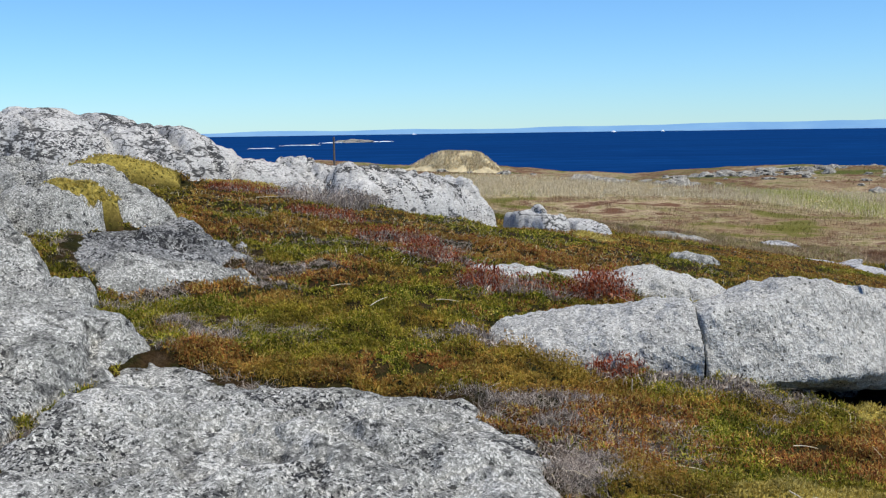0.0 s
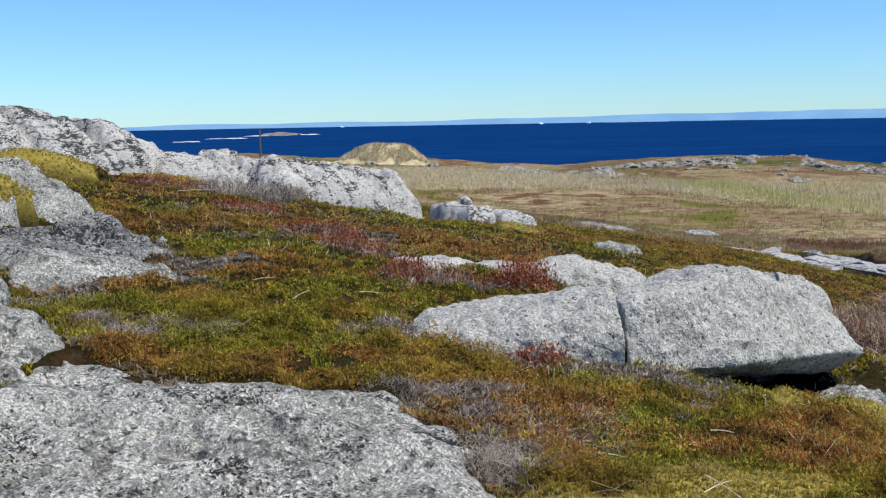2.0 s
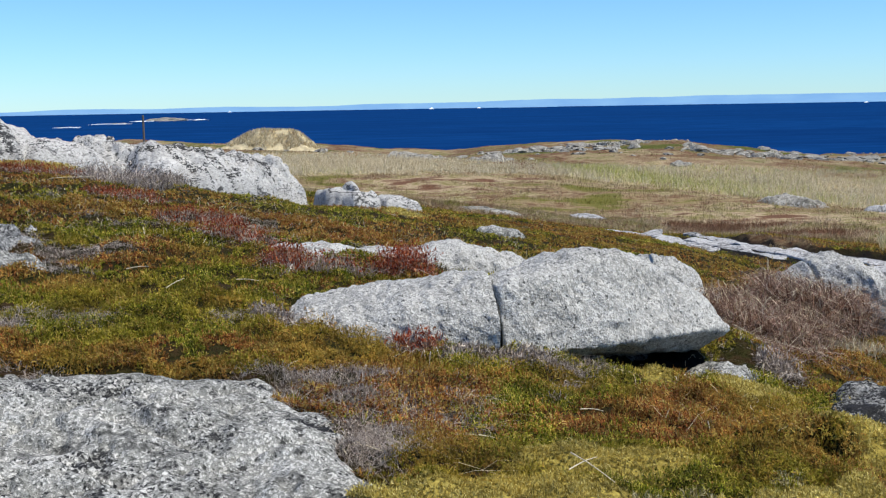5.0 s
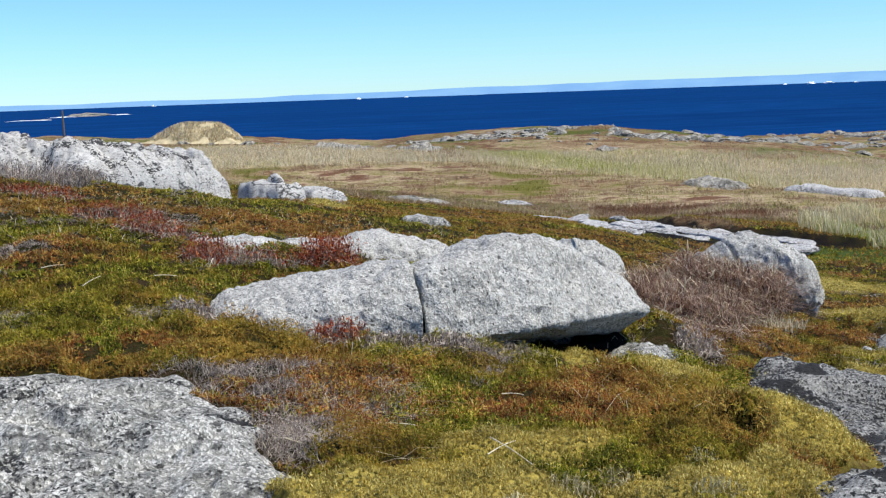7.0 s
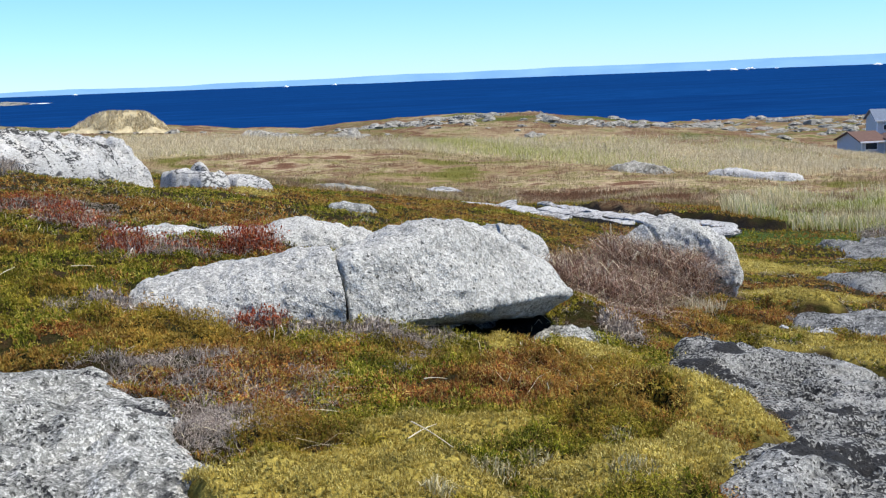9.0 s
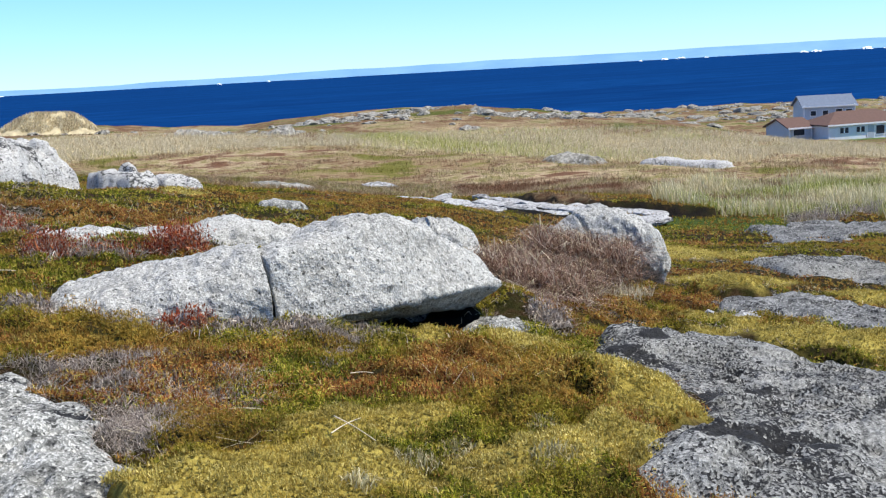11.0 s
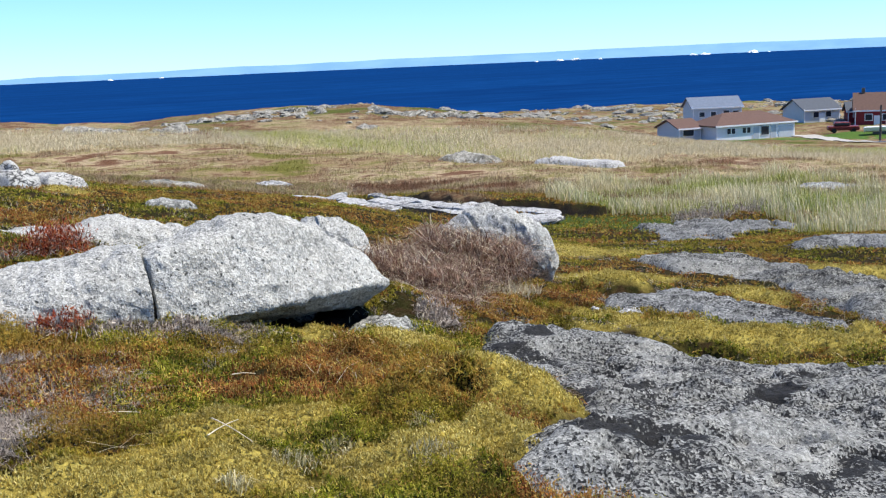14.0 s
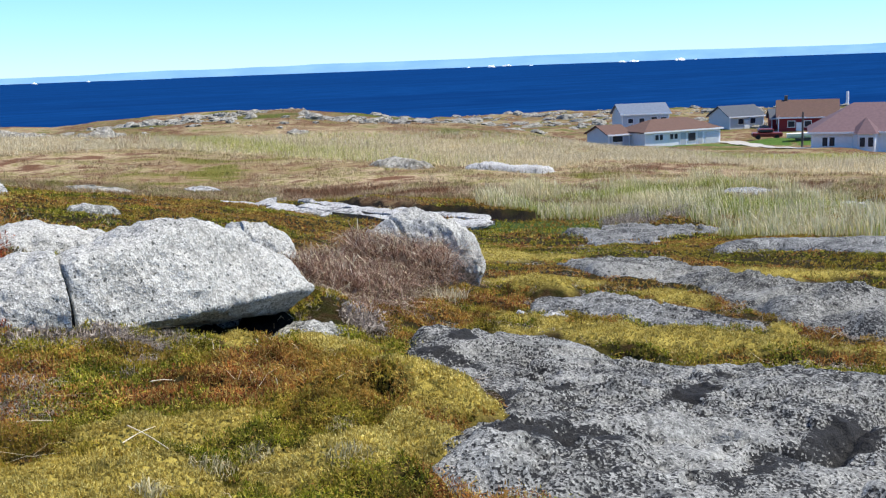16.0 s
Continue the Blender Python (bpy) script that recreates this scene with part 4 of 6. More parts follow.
outcrop("rock_outcrop", [(6.3, 28.5), (7.5, 27.6), (8.2, 28.0), (7.2, 29.0)], 0.12, 0.3, ROCK_FAR, "low grey rock in dry grass", 0.06, 0.05, seed=60.0)
outcrop("rock_outcrop", [(22.4, 33.8), (24.3, 31.4), (25.0, 31.8), (23.2, 34.3)], 0.16, 0.2, ROCK_LEDGE, "white flat-topped rock in the marsh", 0.08, 0.07, seed=62.0)
outcrop("rock_outcrop", [(22.3, 20.6), (24.2, 18.6), (24.9, 19.2), (23.2, 21.2)], 0.12, 0.5, ROCK_SLAB, "low pale rock back in brown turf", 0.08, 0.06, seed=64.0)
outcrop("rock_outcrop", [(21.8, 16.9), (22.5, 14.6), (23.6, 14.8), (22.8, 17.2)], 0.1, 0.4, ROCK_SLAB, "flat pale rock in brown turf", 0.08, 0.06, seed=66.0)
outcrop("rock_outcrop", [(19.6, 36.6), (21.0, 35.2), (22.0, 35.6), (20.8, 37.2)], 0.25, 0.5, ROCK_FAR, "grey hump of rock with red heather", 0.08, 0.08, seed=68.0)
outcrop("rock_outcrop", [(9.6, 65.0), (12.6, 64.2), (13.0, 66.0), (10.2, 67.0)], 0.2, 0.7, ROCK_FAR, "pale rock hump beyond the marsh", 0.12, 0.2, seed=70.0, ragged=2.0)
outcrop("rock_outcrop", [(14.6, 63.6), (16.4, 63.0), (17.0, 64.6), (15.0, 65.4)], 0.28, 0.6, ROCK_FAR, "craggy pale rock beyond the marsh", 0.12, 0.28, seed=72.0, ragged=2.0)
# The long rock behind the split boulder and the one at its end.
lofted_rocks = [
    ("boulder", [(0.4, 7.95, 0.16, 0.2, 0.45, 0), (0.75, 8.05, 0.32, 0.1, 0.47, 0), (1.25, 8.15, 0.34, 0.05, 0.39, 0), (1.6, 8.2, 0.34, 0.0, 0.36, 0), (2.1, 8.35, 0.42, -0.05, 0.34, 0), (2.5, 8.45, 0.38, -0.1, 0.23, 0), (2.85, 8.5, 0.2, -0.1, 0.1, 0)],
     "long low grey boulder behind red shrubs", 13.0, 2.4, (0.2, 0.2)),
    ("boulder", [(3.28, 7.75, 0.15, -0.3, 0.2, 0), (3.55, 7.85, 0.25, -0.4, 0.29, 0), (3.8, 7.8, 0.22, -0.4, 0.26, 0), (3.96, 7.77, 0.18, -0.4, 0.15, 0), (4.06, 7.75, 0.12, -0.4, 0.0, 0)], "small boulder with dead heather on its back", 17.0, 2.4, (0.1, 0.1)),
    ("boulder", [(4.85, 8.14, 0.2, -0.7, -0.04, 0), (5.15, 8.12, 0.3, -0.7, 0.09, 0), (5.45, 8.07, 0.36, -0.7, 0.12, 0), (5.75, 8.0, 0.36, -0.66, 0.04, 0.06), (5.95, 7.96, 0.28, -0.6, -0.14, 0.1), (6.06, 7.93, 0.22, -0.5, -0.24, 0.1)], "grooved grey boulder half buried in dead grass", 19.0, 2.4, (0.1, 0.1)),
    ("boulder", [(2.6, 5.28, 0.1, -0.3, -0.13, 0), (2.85, 5.45, 0.17, -0.35, -0.1, 0), (3.1, 5.66, 0.19, -0.4, -0.12, 0), (3.4, 5.92, 0.18, -0.4, -0.15, 0), (3.6, 6.1, 0.14, -0.5, -0.2, 0)], "low grey stone under the overhang", 23.0, 2.2, (0.12, 0.12)),
]
for name, sec, label, seed, power, caps in lofted_rocks:
    ob = lofted(name, sec, ROCK_SLAB if seed == 23.0 else ROCK_PALE, None, "", seed, power=power, rings=130, around=130, rough=0.045, caps=caps, big=2.4 if seed == 19.0 else 1.4, groove=0.07 if seed == 19.0 else 0.0)
    tagged(ob, label, "boulder")
    p = np.array(sec)
    ring = np.concatenate([np.stack([p[:, 0], p[:, 1] - 0.8 * p[:, 2]], 1), np.stack([p[:, 0], p[:, 1] + 0.8 * p[:, 2]], 1)[::-1]])
    ROCKS.append((ring, 0.0, 0.0, 1.0))


make_ground()


def stone_field(name, count, az, rad, size, mat, label, seed):
    """Many far stones in one mesh."""
    rng = np.random.default_rng(seed)
    us, vs = 10, 7
    a, e = np.meshgrid(np.linspace(0, 2 * np.pi, us, endpoint=False), np.linspace(-np.pi / 2, np.pi / 2, vs))
    unit = np.stack([np.cos(a) * np.cos(e), np.sin(a) * np.cos(e), np.sin(e)], -1).reshape(-1, 3)
    f0 = np.array([(j * us + i, j * us + (i + 1) % us, (j + 1) * us + (i + 1) % us, (j + 1) * us + i) for j in range(vs - 1) for i in range(us)])
    vv, ff, k = [], [], 0
    while k < count:
        th, r = radians(rng.uniform(*az)), rng.uniform(*rad)
        x, y = r * math.sin(th), r * math.cos(th)
        if vnoise(x / 7, y / 7, seed) < -0.1:
            continue
        s = size * (0.35 + rng.random() ** 3 * 1.4)
        sh = unit * [s * rng.uniform(0.8, 1.9), s * rng.uniform(0.8, 1.3), s * rng.uniform(0.4, 0.7)]
        sh = sh * (1 + 0.45 * vnoise(unit[:, 0] * 1.7 + k * 3.1, unit[:, 1] * 1.7, unit[:, 2] * 1.7))[:, None]
        t = rng.uniform(0, 6.28)
        sh = sh @ np.array([[math.cos(t), -math.sin(t), 0], [math.sin(t), math.cos(t), 0], [0, 0, 1]]).T
        vv.append(sh + [x, y, float(land(x, y)) - 0.02 * s])
        ff.append(f0 + k * len(unit))
        k += 1
    return tagged(mesh_object(name, np.concatenate(vv), np.concatenate(ff), mat, shade=False), label, "rocks", kind="stuff")


stone_field("knoll_rocks", 460, (13, 37), (76, 99), 0.33, ROCK_FAR, "jumbled grey rocks along the far knoll", 5)
stone_field("shore_rocks", 700, (30, 58), (185, 262), 0.8, ROCK_FAR, "pale shore rocks behind the houses", 6)
stone_field("marsh_stones", 70, (-3, 30), (58, 80), 0.28, ROCK_FAR, "scattered stones past the marsh", 7)


# ---- plants ----
def leaves(x, y, z, count, length, width, high, seed, up=0.4):
    """Small pointed leaves round upright stems: one triangle each."""
    rng = np.random.default_rng(seed)
    n = len(x) * count
    rep = lambda a: np.repeat(np.broadcast_to(a, np.shape(x)), count)
    high_, len_, wid_ = rep(high), rep(length) * rng.uniform(0.6, 1.3, n), rep(width) * rng.uniform(0.7, 1.3, n)
    base = np.stack([rep(x), rep(y), rep(z)], 1)
    lift = rng.uniform(-0.2, 1, n)
    th = rng.uniform(0, 2 * np.pi, n)
    el = up + 0.65 * rng.standard_normal(n)
    d = np.stack([np.cos(th) * np.cos(el), np.sin(th) * np.cos(el), np.sin(el)], 1)
    side = np.stack([-np.sin(th), np.cos(th), 0.5 * rng.standard_normal(n)], 1)
    base[:, :2] += rng.standard_normal((n, 2)) * (0.35 * high_)[:, None]
    base[:, 2] += lift * high_
    v = np.stack([base - side * wid_[:, None] / 2, base + side * wid_[:, None] / 2, base + d * len_[:, None]], 1).reshape(-1, 3)
    return v, np.arange(3 * n).reshape(-1, 3)


def blades(x, y, z, high, width, lean, seed, wind=(0.0, 0.0)):
    """Bent tapering blades or stalks: three triangles each."""
    rng = np.random.default_rng(seed)
    n = len(x)
    high = np.broadcast_to(high, n) * rng.uniform(0.55, 1.25, n)
    th = rng.uniform(0, 2 * np.pi, n)
    bend = lean * np.abs(rng.standard_normal(n)) * high
    dx, dy = np.cos(th) * bend + wind[0] * high, np.sin(th) * bend + wind[1] * high
    fa = rng.uniform(0, 2 * np.pi, n)
    w = np.broadcast_to(width, n) * rng.uniform(0.7, 1.3, n) / 2
    sx, sy = np.cos(fa) * w, np.sin(fa) * w
    mz = high * rng.uniform(0.5, 0.65, n)
    tip = np.maximum(high - 0.5 * bend, 0.3 * high)
    v = np.stack([np.stack([x - sx, y - sy, z], 1), np.stack([x + sx, y + sy, z], 1),
                  np.stack([x + 0.35 * dx - 0.8 * sx, y + 0.35 * dy - 0.8 * sy, z + mz], 1), np.stack([x + 0.35 * dx + 0.8 * sx, y + 0.35 * dy + 0.8 * sy, z + mz], 1),
                  np.stack([x + dx, y + dy, z + tip], 1)], 1).reshape(-1, 3)
    o = np.arange(n)[:, None] * 5
    f = np.concatenate([o + [0, 1, 2], o + [1, 3, 2], o + [2, 3, 4]], 1).reshape(-1, 3)
    return v, f


def joined(pieces):
    vs, fs, k = [], [], 0
    for v, f in pieces:
        vs.append(v), fs.append(f + k)
        k += len(v)
    return np.concatenate(vs), np.concatenate(fs)


def strewn(count, rad, az, seed):
    rng = np.random.default_rng(seed)
    r = np.sqrt(rng.uniform(rad[0] ** 2, rad[1] ** 2, count))
    a = np.radians(rng.uniform(az[0], az[1], count))
    return 0.3 + r * np.sin(a), -0.4 + r * np.cos(a)


GREY_PATCHES = [(1.0, 4.0, 0.35, 0.25, 0), (0.55, 4.45, 0.3, 0.12, 0), (-1.1, 5.3, 0.35, 0.12, -30), (-1.7, 6.0, 0.35, 0.15, 0), (4.3, 6.9, 0.35, 0.3, 0), (0.75, 3.6, 0.16, 0.35, 0), (0.75, 4.15, 0.3, 0.13, 0), (1.7, 5.0, 0.3, 0.12, 0), (-0.85, 11.2, 0.5, 0.5, 0), (-1.6, 5.9, 0.4, 0.2, 40), (-0.9, 7.3, 0.35, 0.25, 0), (0.1, 8.9, 0.5, 0.3, 0),
                (1.0, 7.35, 0.7, 0.22, 0), (3.7, 5.9, 0.2, 0.2, 0), (2.0, 5.0, 0.25, 0.1, 0), (0.75, 5.2, 0.18, 0.12, 0)]
RED_PATCHES = [(2.45, 3.42, 0.3, 0.3, 0), (2.3, 3.9, 0.6, 0.5, 0), (1.6, 3.0, 0.25, 0.2, 0), (-0.2, 9.2, 1.0, 0.5, -20), (-1.6, 10.6, 0.7, 0.9, 0), (-0.9, 9.9, 0.6, 0.6, 0), (-1.2, 6.3, 0.5, 0.3, 0), (-0.9, 5.4, 0.5, 0.25, 0),
               (0.9, 13.6, 0.6, 0.8, 0), (2.5, 12.2, 0.5, 0.8, 0), (3.2, 14.5, 0.5, 0.8, 0), (3.2, 4.4, 0.3, 0.4, 0), (1.0, 4.4, 0.5, 0.15, 0)]


GREEN_PATCHES = [(0.9, 4.95, 0.8, 0.28, 0), (-0.3, 5.3, 0.8, 0.5, 0), (-0.2, 7.0, 0.7, 0.6, 0), (0.3, 11.0, 1.2, 1.0, 0), (-1.6, 9.3, 0.6, 0.4, 0)]


def patch_at(x, y, patches):
    out = np.zeros(len(x))
    for p in patches:
        out = np.maximum(out, blob(x, y, *p, rough=0.5))
    return out


def make_heath():
    made = {"green": [], "red": [], "grey": [], "moss": [], "turf": [], "far": []}
    # ring of ground, shoots in it, leaves on each, leaf length, width, height of the shoot
    for k, (rad, count, per, ln, wd, hi, *side) in enumerate([((2.4, 4.2), 42000, 12, 0.019, 0.0045, 0.06), ((4.2, 6.5), 68000, 10, 0.023, 0.0058, 0.065), ((6.5, 10.0), 70000, 8, 0.026, 0.008, 0.045),
                                                       ((10.0, 18.0), 76000, 6, 0.03, 0.012, 0.03), ((18.0, 34.0), 70000, 5, 0.055, 0.018, 0.05), ((34.0, 95.0), 50000, 3, 0.07, 0.06, 0.01),
                                                             ((0.2, 2.4), 9000, 6, 0.02, 0.009, 0.045, -32, 58), ((0.2, 9.0), 48000, 3, 0.08, 0.035, 0.05, 58, 328)]):
        x, y = strewn(count, rad, tuple(side) or (-32, 58), 100 + k)
        rng = np.random.default_rng(50 + k)
        rock, moss, wet = rock_depth(x, y), moss_at(x, y), straw_at(x, y)
        fine = (0.09, 0.10, 0.13, 0.2, 0.4, 1.2, 0.09, 0.15)[k]
        clump = vnoise(x / fine, y / fine, 21.0) + 0.5 * vnoise(x / (3 * fine), y / (3 * fine), 23.0)
        keep = ((rock < -0.01) | ((moss > 0.6) & (rock < 0.15)) | (shelf_moss(x, y) > 0.5)) & (peat_shade_at(x, y) < 0.3) & (rng.random(count) > wet * (0.9 if rad[0] < 15 else 2.0)) & ((rad[0] < 30) | (np.hypot(x, y) > 60 + 4 * vnoise(x / 5, y / 5, 3.0))) & (clump > -0.55 - 0.6 * rng.random(count) - 0.5 * moss - (2.0 if rad[0] > 15 else 0.0))
        x, y, rock, moss, clump = x[keep], y[keep], rock[keep], moss[keep], clump[keep]
        tone = 1.5 * fbm(x / 0.9, y / 0.9, 40.0, 5, 0.6) + 0.35 * smooth(6, 11, np.hypot(x, y)) + 0.9 * patch_at(x, y, RED_PATCHES) - 0.9 * patch_at(x, y, GREEN_PATCHES)
        dead = 0.95 * patch_at(x, y, GREY_PATCHES) + 0.35 * (rock > -0.10) + 0.8 * fbm(x / 0.45, y / 0.45, 44.0, 4, 0.6)
        z = surf(x, y)
        jit = rng.random(len(x))
        is_moss = moss > 0.25 + 0.4 * jit
        is_grey = ~is_moss & (dead > 0.45 + 0.6 * jit) & (rad[0] < 15)
        is_turf = ~is_moss & ~is_grey & (turf_at(x, y) > 0.42 + 0.16 * jit)
        is_turf = is_turf | (~is_moss & (rad[0] > 30))
        is_far = is_turf & (far_at(x, y) > jit)
        is_turf = is_turf & ~is_far
        is_red = ~is_moss & ~is_grey & ~is_turf & ~is_far & (tone > -0.1 + 0.8 * jit)
        is_green = ~(is_moss | is_grey | is_red | is_turf | is_far)
        tall = np.clip(0.5 + 0.9 * clump, 0.08, 1.7) if rad[0] < 15 else np.full(len(x), 0.5)
        for key, pick in (("green", is_green), ("red", is_red), ("turf", is_turf), ("far", is_far)):
            grassy = key == "turf" and rad[0] < 30
            made[key].append(leaves(x[pick], y[pick], z[pick], per, ln * (2.0 if grassy else 1.0), wd * (0.8 if grassy else 1.0), hi * tall[pick], 200 + 10 * k + len(key), 1.0 if grassy else 0.1 if rad[0] > 30 else 0.3 if rad[0] > 9 else 0.5))
        made["moss"].append(leaves(x[is_moss], y[is_moss], z[is_moss], per, ln * 0.7, wd * 1.1, hi * 0.4 * tall[is_moss], 300 + k, up=0.9))
        g = is_grey
        made["grey"].append(blades(np.repeat(x[g], 3), np.repeat(y[g], 3), np.repeat(z[g], 3), hi * 0.8, wd * 0.5, 2.6, 400 + k))
    for key, mat, name, label in (("green", LEAF_GREEN, "crowberry_heath", "low olive-green crowberry heath"), ("red", LEAF_RED, "russet_heath", "russet and brown dwarf heath"),
                                  ("grey", LEAF_GREY, "dead_heather", "dead grey heather twigs"), ("moss", LEAF_MOSS, "moss_carpet", "dense yellow-green moss"),
                                  ("turf", LEAF_TURF, "brown_turf", "brown winter turf toward the marsh"), ("far", LEAF_FAR, "far_heath", "dark red and olive heath past the marsh")):
        v, f = joined(made[key])
        tagged(mesh_object(name, v, f, mat, shade=False), label, "heath", kind="stuff")


make_heath()


def inside(x, y, outline):
    return outline_distance(x, y, outline) > 0.3 * fbm(x / 1.2, y / 1.2, 3.0, 3)


def make_grass():
    # dry stalks scattered over the heath
    x, y = strewn(6500, (2.6, 11), (-30, 56), 500)
    keep = (rock_depth(x, y) < -0.02) & (moss_at(x, y) < 0.4) & (vnoise(x / 1.4, y / 1.4, 6.0) > -0.1)
    x, y = x[keep], y[keep]
    v, f = blades(x, y, surf(x, y) + 0.02, 0.055, 0.0035, 3.2, 501)
    tagged(mesh_object("dry_stalks", v, f, LEAF_STRAW, shade=False), "thin bleached grass stalks in the heath", "grass", kind="stuff")
    # the marsh
    x, y = strewn(430000, (28, 66), (-9, 58), 502)
    s = straw_at(x, y)
    keep = (s > 0.08 + 0.7 * np.random.default_rng(9).random(len(x))) & (rock_depth(x, y) < 0.05)
    x, y = x[keep], y[keep]
    r = np.hypot(x, y)
    jit = np.random.default_rng(11).standard_normal(len(x))
    deep = smooth(36, 43, r + 5 * vnoise(x / 6, y / 6, 2.0))
    green = (vnoise(x / 5, y / 12, 31.0) + 0.3 * jit > 0.72) & (deep > 0.5)
    hi = (0.09 + 0.2 * deep) * (0.8 + 0.5 * vnoise(x / 1.5, y / 1.5, 71.0))
    for pick, mat, name, label, sd in ((~green, LEAF_STRAW, "marsh_grass", "bleached marsh grass in the hollow", 503), (green, LEAF_SEDGE, "marsh_sedge", "green sedge among the marsh grass", 504)):
        v, f = leaves(x[pick], y[pick], surf(x[pick], y[pick]) + 0.02, 1, hi[pick], 0.017, 0.03, sd, up=1.2)
        tagged(mesh_object(name, v, f, mat, shade=False), label, "grass", kind="stuff")
    # low tufts on the turf before the marsh
    x, y = strewn(130000, (20, 62), (-9, 58), 506)
    keep = (straw_at(x, y) < 0.5) & (turf_at(x, y) > 0.5) & (rock_depth(x, y) < 0) & (peat_shade_at(x, y) < 0.3) & (vnoise(x / 0.8, y / 0.8, 17.0) > -0.15)
    x, y = x[keep], y[keep]
    v, f = leaves(x, y, surf(x, y), 2, 0.12 + 0.05 * vnoise(x / 2, y / 2, 18.0), 0.014, 0.04, 507, up=1.1)
    tagged(mesh_object("turf_tufts", v, f, LEAF_TURF, shade=False), "tan and russet tufts of winter grass", "grass", kind="stuff")
    # the tall stand by the slabs
    stand = [(14.6, 21.0), (14.4, 17.6), (15.9, 15.6), (14.5, 12.6), (13.4, 10.6), (13.2, 9.0), (16.0, 8.0), (23.0, 14.5), (25.5, 24.0), (19.0, 27.0)]
    x, y = strewn(130000, (14, 36), (25, 62), 510)
    keep = inside(x, y, stand) & (rock_depth(x, y) < 0) & (peat_shade_at(x, y) < 0.3) & (vnoise(x / 1.1, y / 1.1, 77.0) > -0.5)
    x, y = x[keep], y[keep]
    hi = 0.42 + 0.26 * vnoise(x / 1.5, y / 1.5, 12.0) + 0.12 * vnoise(x / 0.4, y / 0.4, 13.0)
    green = vnoise(x / 1.6, y / 1.6, 35.0) + 0.6 * np.random.default_rng(12).standard_normal(len(x)) > -0.2
    for pick, mat, name, label, sd, share in ((~green, LEAF_REED, "tall_dry_grass", "tall stand of bleached grass", 511, 1.0), (green, LEAF_SEDGE, "tall_sedge", "green blades in the tall grass", 512, 0.55)):
        v, f = blades(x[pick], y[pick], surf(x[pick], y[pick]), share * hi[pick], 0.012, 0.4, sd, wind=(-0.12, 0.05))
        tagged(mesh_object(name, v, f, mat, shade=False), label, "grass", kind="stuff")
    # the mat of dead grass that leans on the grooved boulder
    x, y = strewn(150000, (6.5, 12), (20, 44), 520)
    m = np.maximum(np.maximum(blob(x, y, 4.85, 7.95, 0.9, 0.65, 0), blob(x, y, 4.3, 7.5, 0.75, 0.7, 0)), blob(x, y, 3.95, 6.75, 0.35, 0.3, 0))
    keep = (m > 0.3)
    x, y = x[keep], y[keep]
    hump = np.maximum(0.44 * blob(x, y, 5.1, 7.85, 0.62, 0.5, 0, 0.15), 0.26 * blob(x, y, 4.35, 7.6, 0.7, 0.6, 0, 0.3)) * (0.35 + 0.65 * np.random.default_rng(5).random(len(x)))
    v, f = blades(x, y, surf(x, y) + hump - 0.06, 0.17, 0.006, 1.9, 521, wind=(-0.4, -0.4))
    tagged(mesh_object("dead_grass_mat", v, f, LEAF_THATCH, shade=False), "matted dead grass and heather by a boulder", "grass", kind="stuff")
    pale = np.random.default_rng(6).random(len(x)) < 0.06
    v, f = blades(x[pale], y[pale], surf(x[pale], y[pale]) + hump[pale], 0.16, 0.006, 2.2, 524, wind=(-0.5, -0.3))
    tagged(mesh_object("bleached_stalks", v, f, LEAF_STRAW, shade=False), "bleached stalks curling out of the dead mat", "grass", kind="stuff")
    x, y = strewn(9000, (6.5, 10), (28, 40), 522)
    keep = blob(x, y, 5.0, 7.15, 0.35, 0.2, 0) > 0.4
    v, f = blades(x[keep], y[keep], surf(x[keep], y[keep]), 0.16, 0.006, 0.8, 523)
    tagged(mesh_object("pale_grass_tuft", v, f, LEAF_STRAW, shade=False), "pale tuft of dry grass in the moss", "grass", kind="stuff")


make_grass()


def shrub(name, x, y, rx, ry, high, mat, label, seed, twigs=260, count=900, group=""):
    """A low bush: bare twigs and small leaves."""
    rng = np.random.default_rng(seed)
    root = tagged(new(name), label, "shrub", group)
    zg = float(surf(np.float64(x), np.float64(y)))
    root.location = (x, y, zg)
    a, q = rng.uniform(0, 6.28, twigs), np.sqrt(rng.random(twigs))
    u, w = rx * q * np.cos(a), ry * q * np.sin(a)
    zz = surf(x + u, y + w) - zg
    mesh_object("twig_mass", *blades(u, w, zz - 0.01, high * (1.15 - 0.6 * q), 0.007, 1.5, seed), LEAF_GREY, root, "bare grey twigs", False)["kind"] = "stuff"
    a, q = rng.uniform(0, 6.28, count), np.sqrt(rng.random(count))
    u, w = rx * q * np.cos(a), ry * q * np.sin(a)
    zz = surf(x + u, y + w) - zg
    mesh_object("foliage", *leaves(u, w, zz, 6, 0.03, 0.010, high * np.sqrt(np.clip(1.05 - q * q, 0, 1)), seed + 1, 0.8), mat, root, "", False)["kind"] = "stuff"
    return root


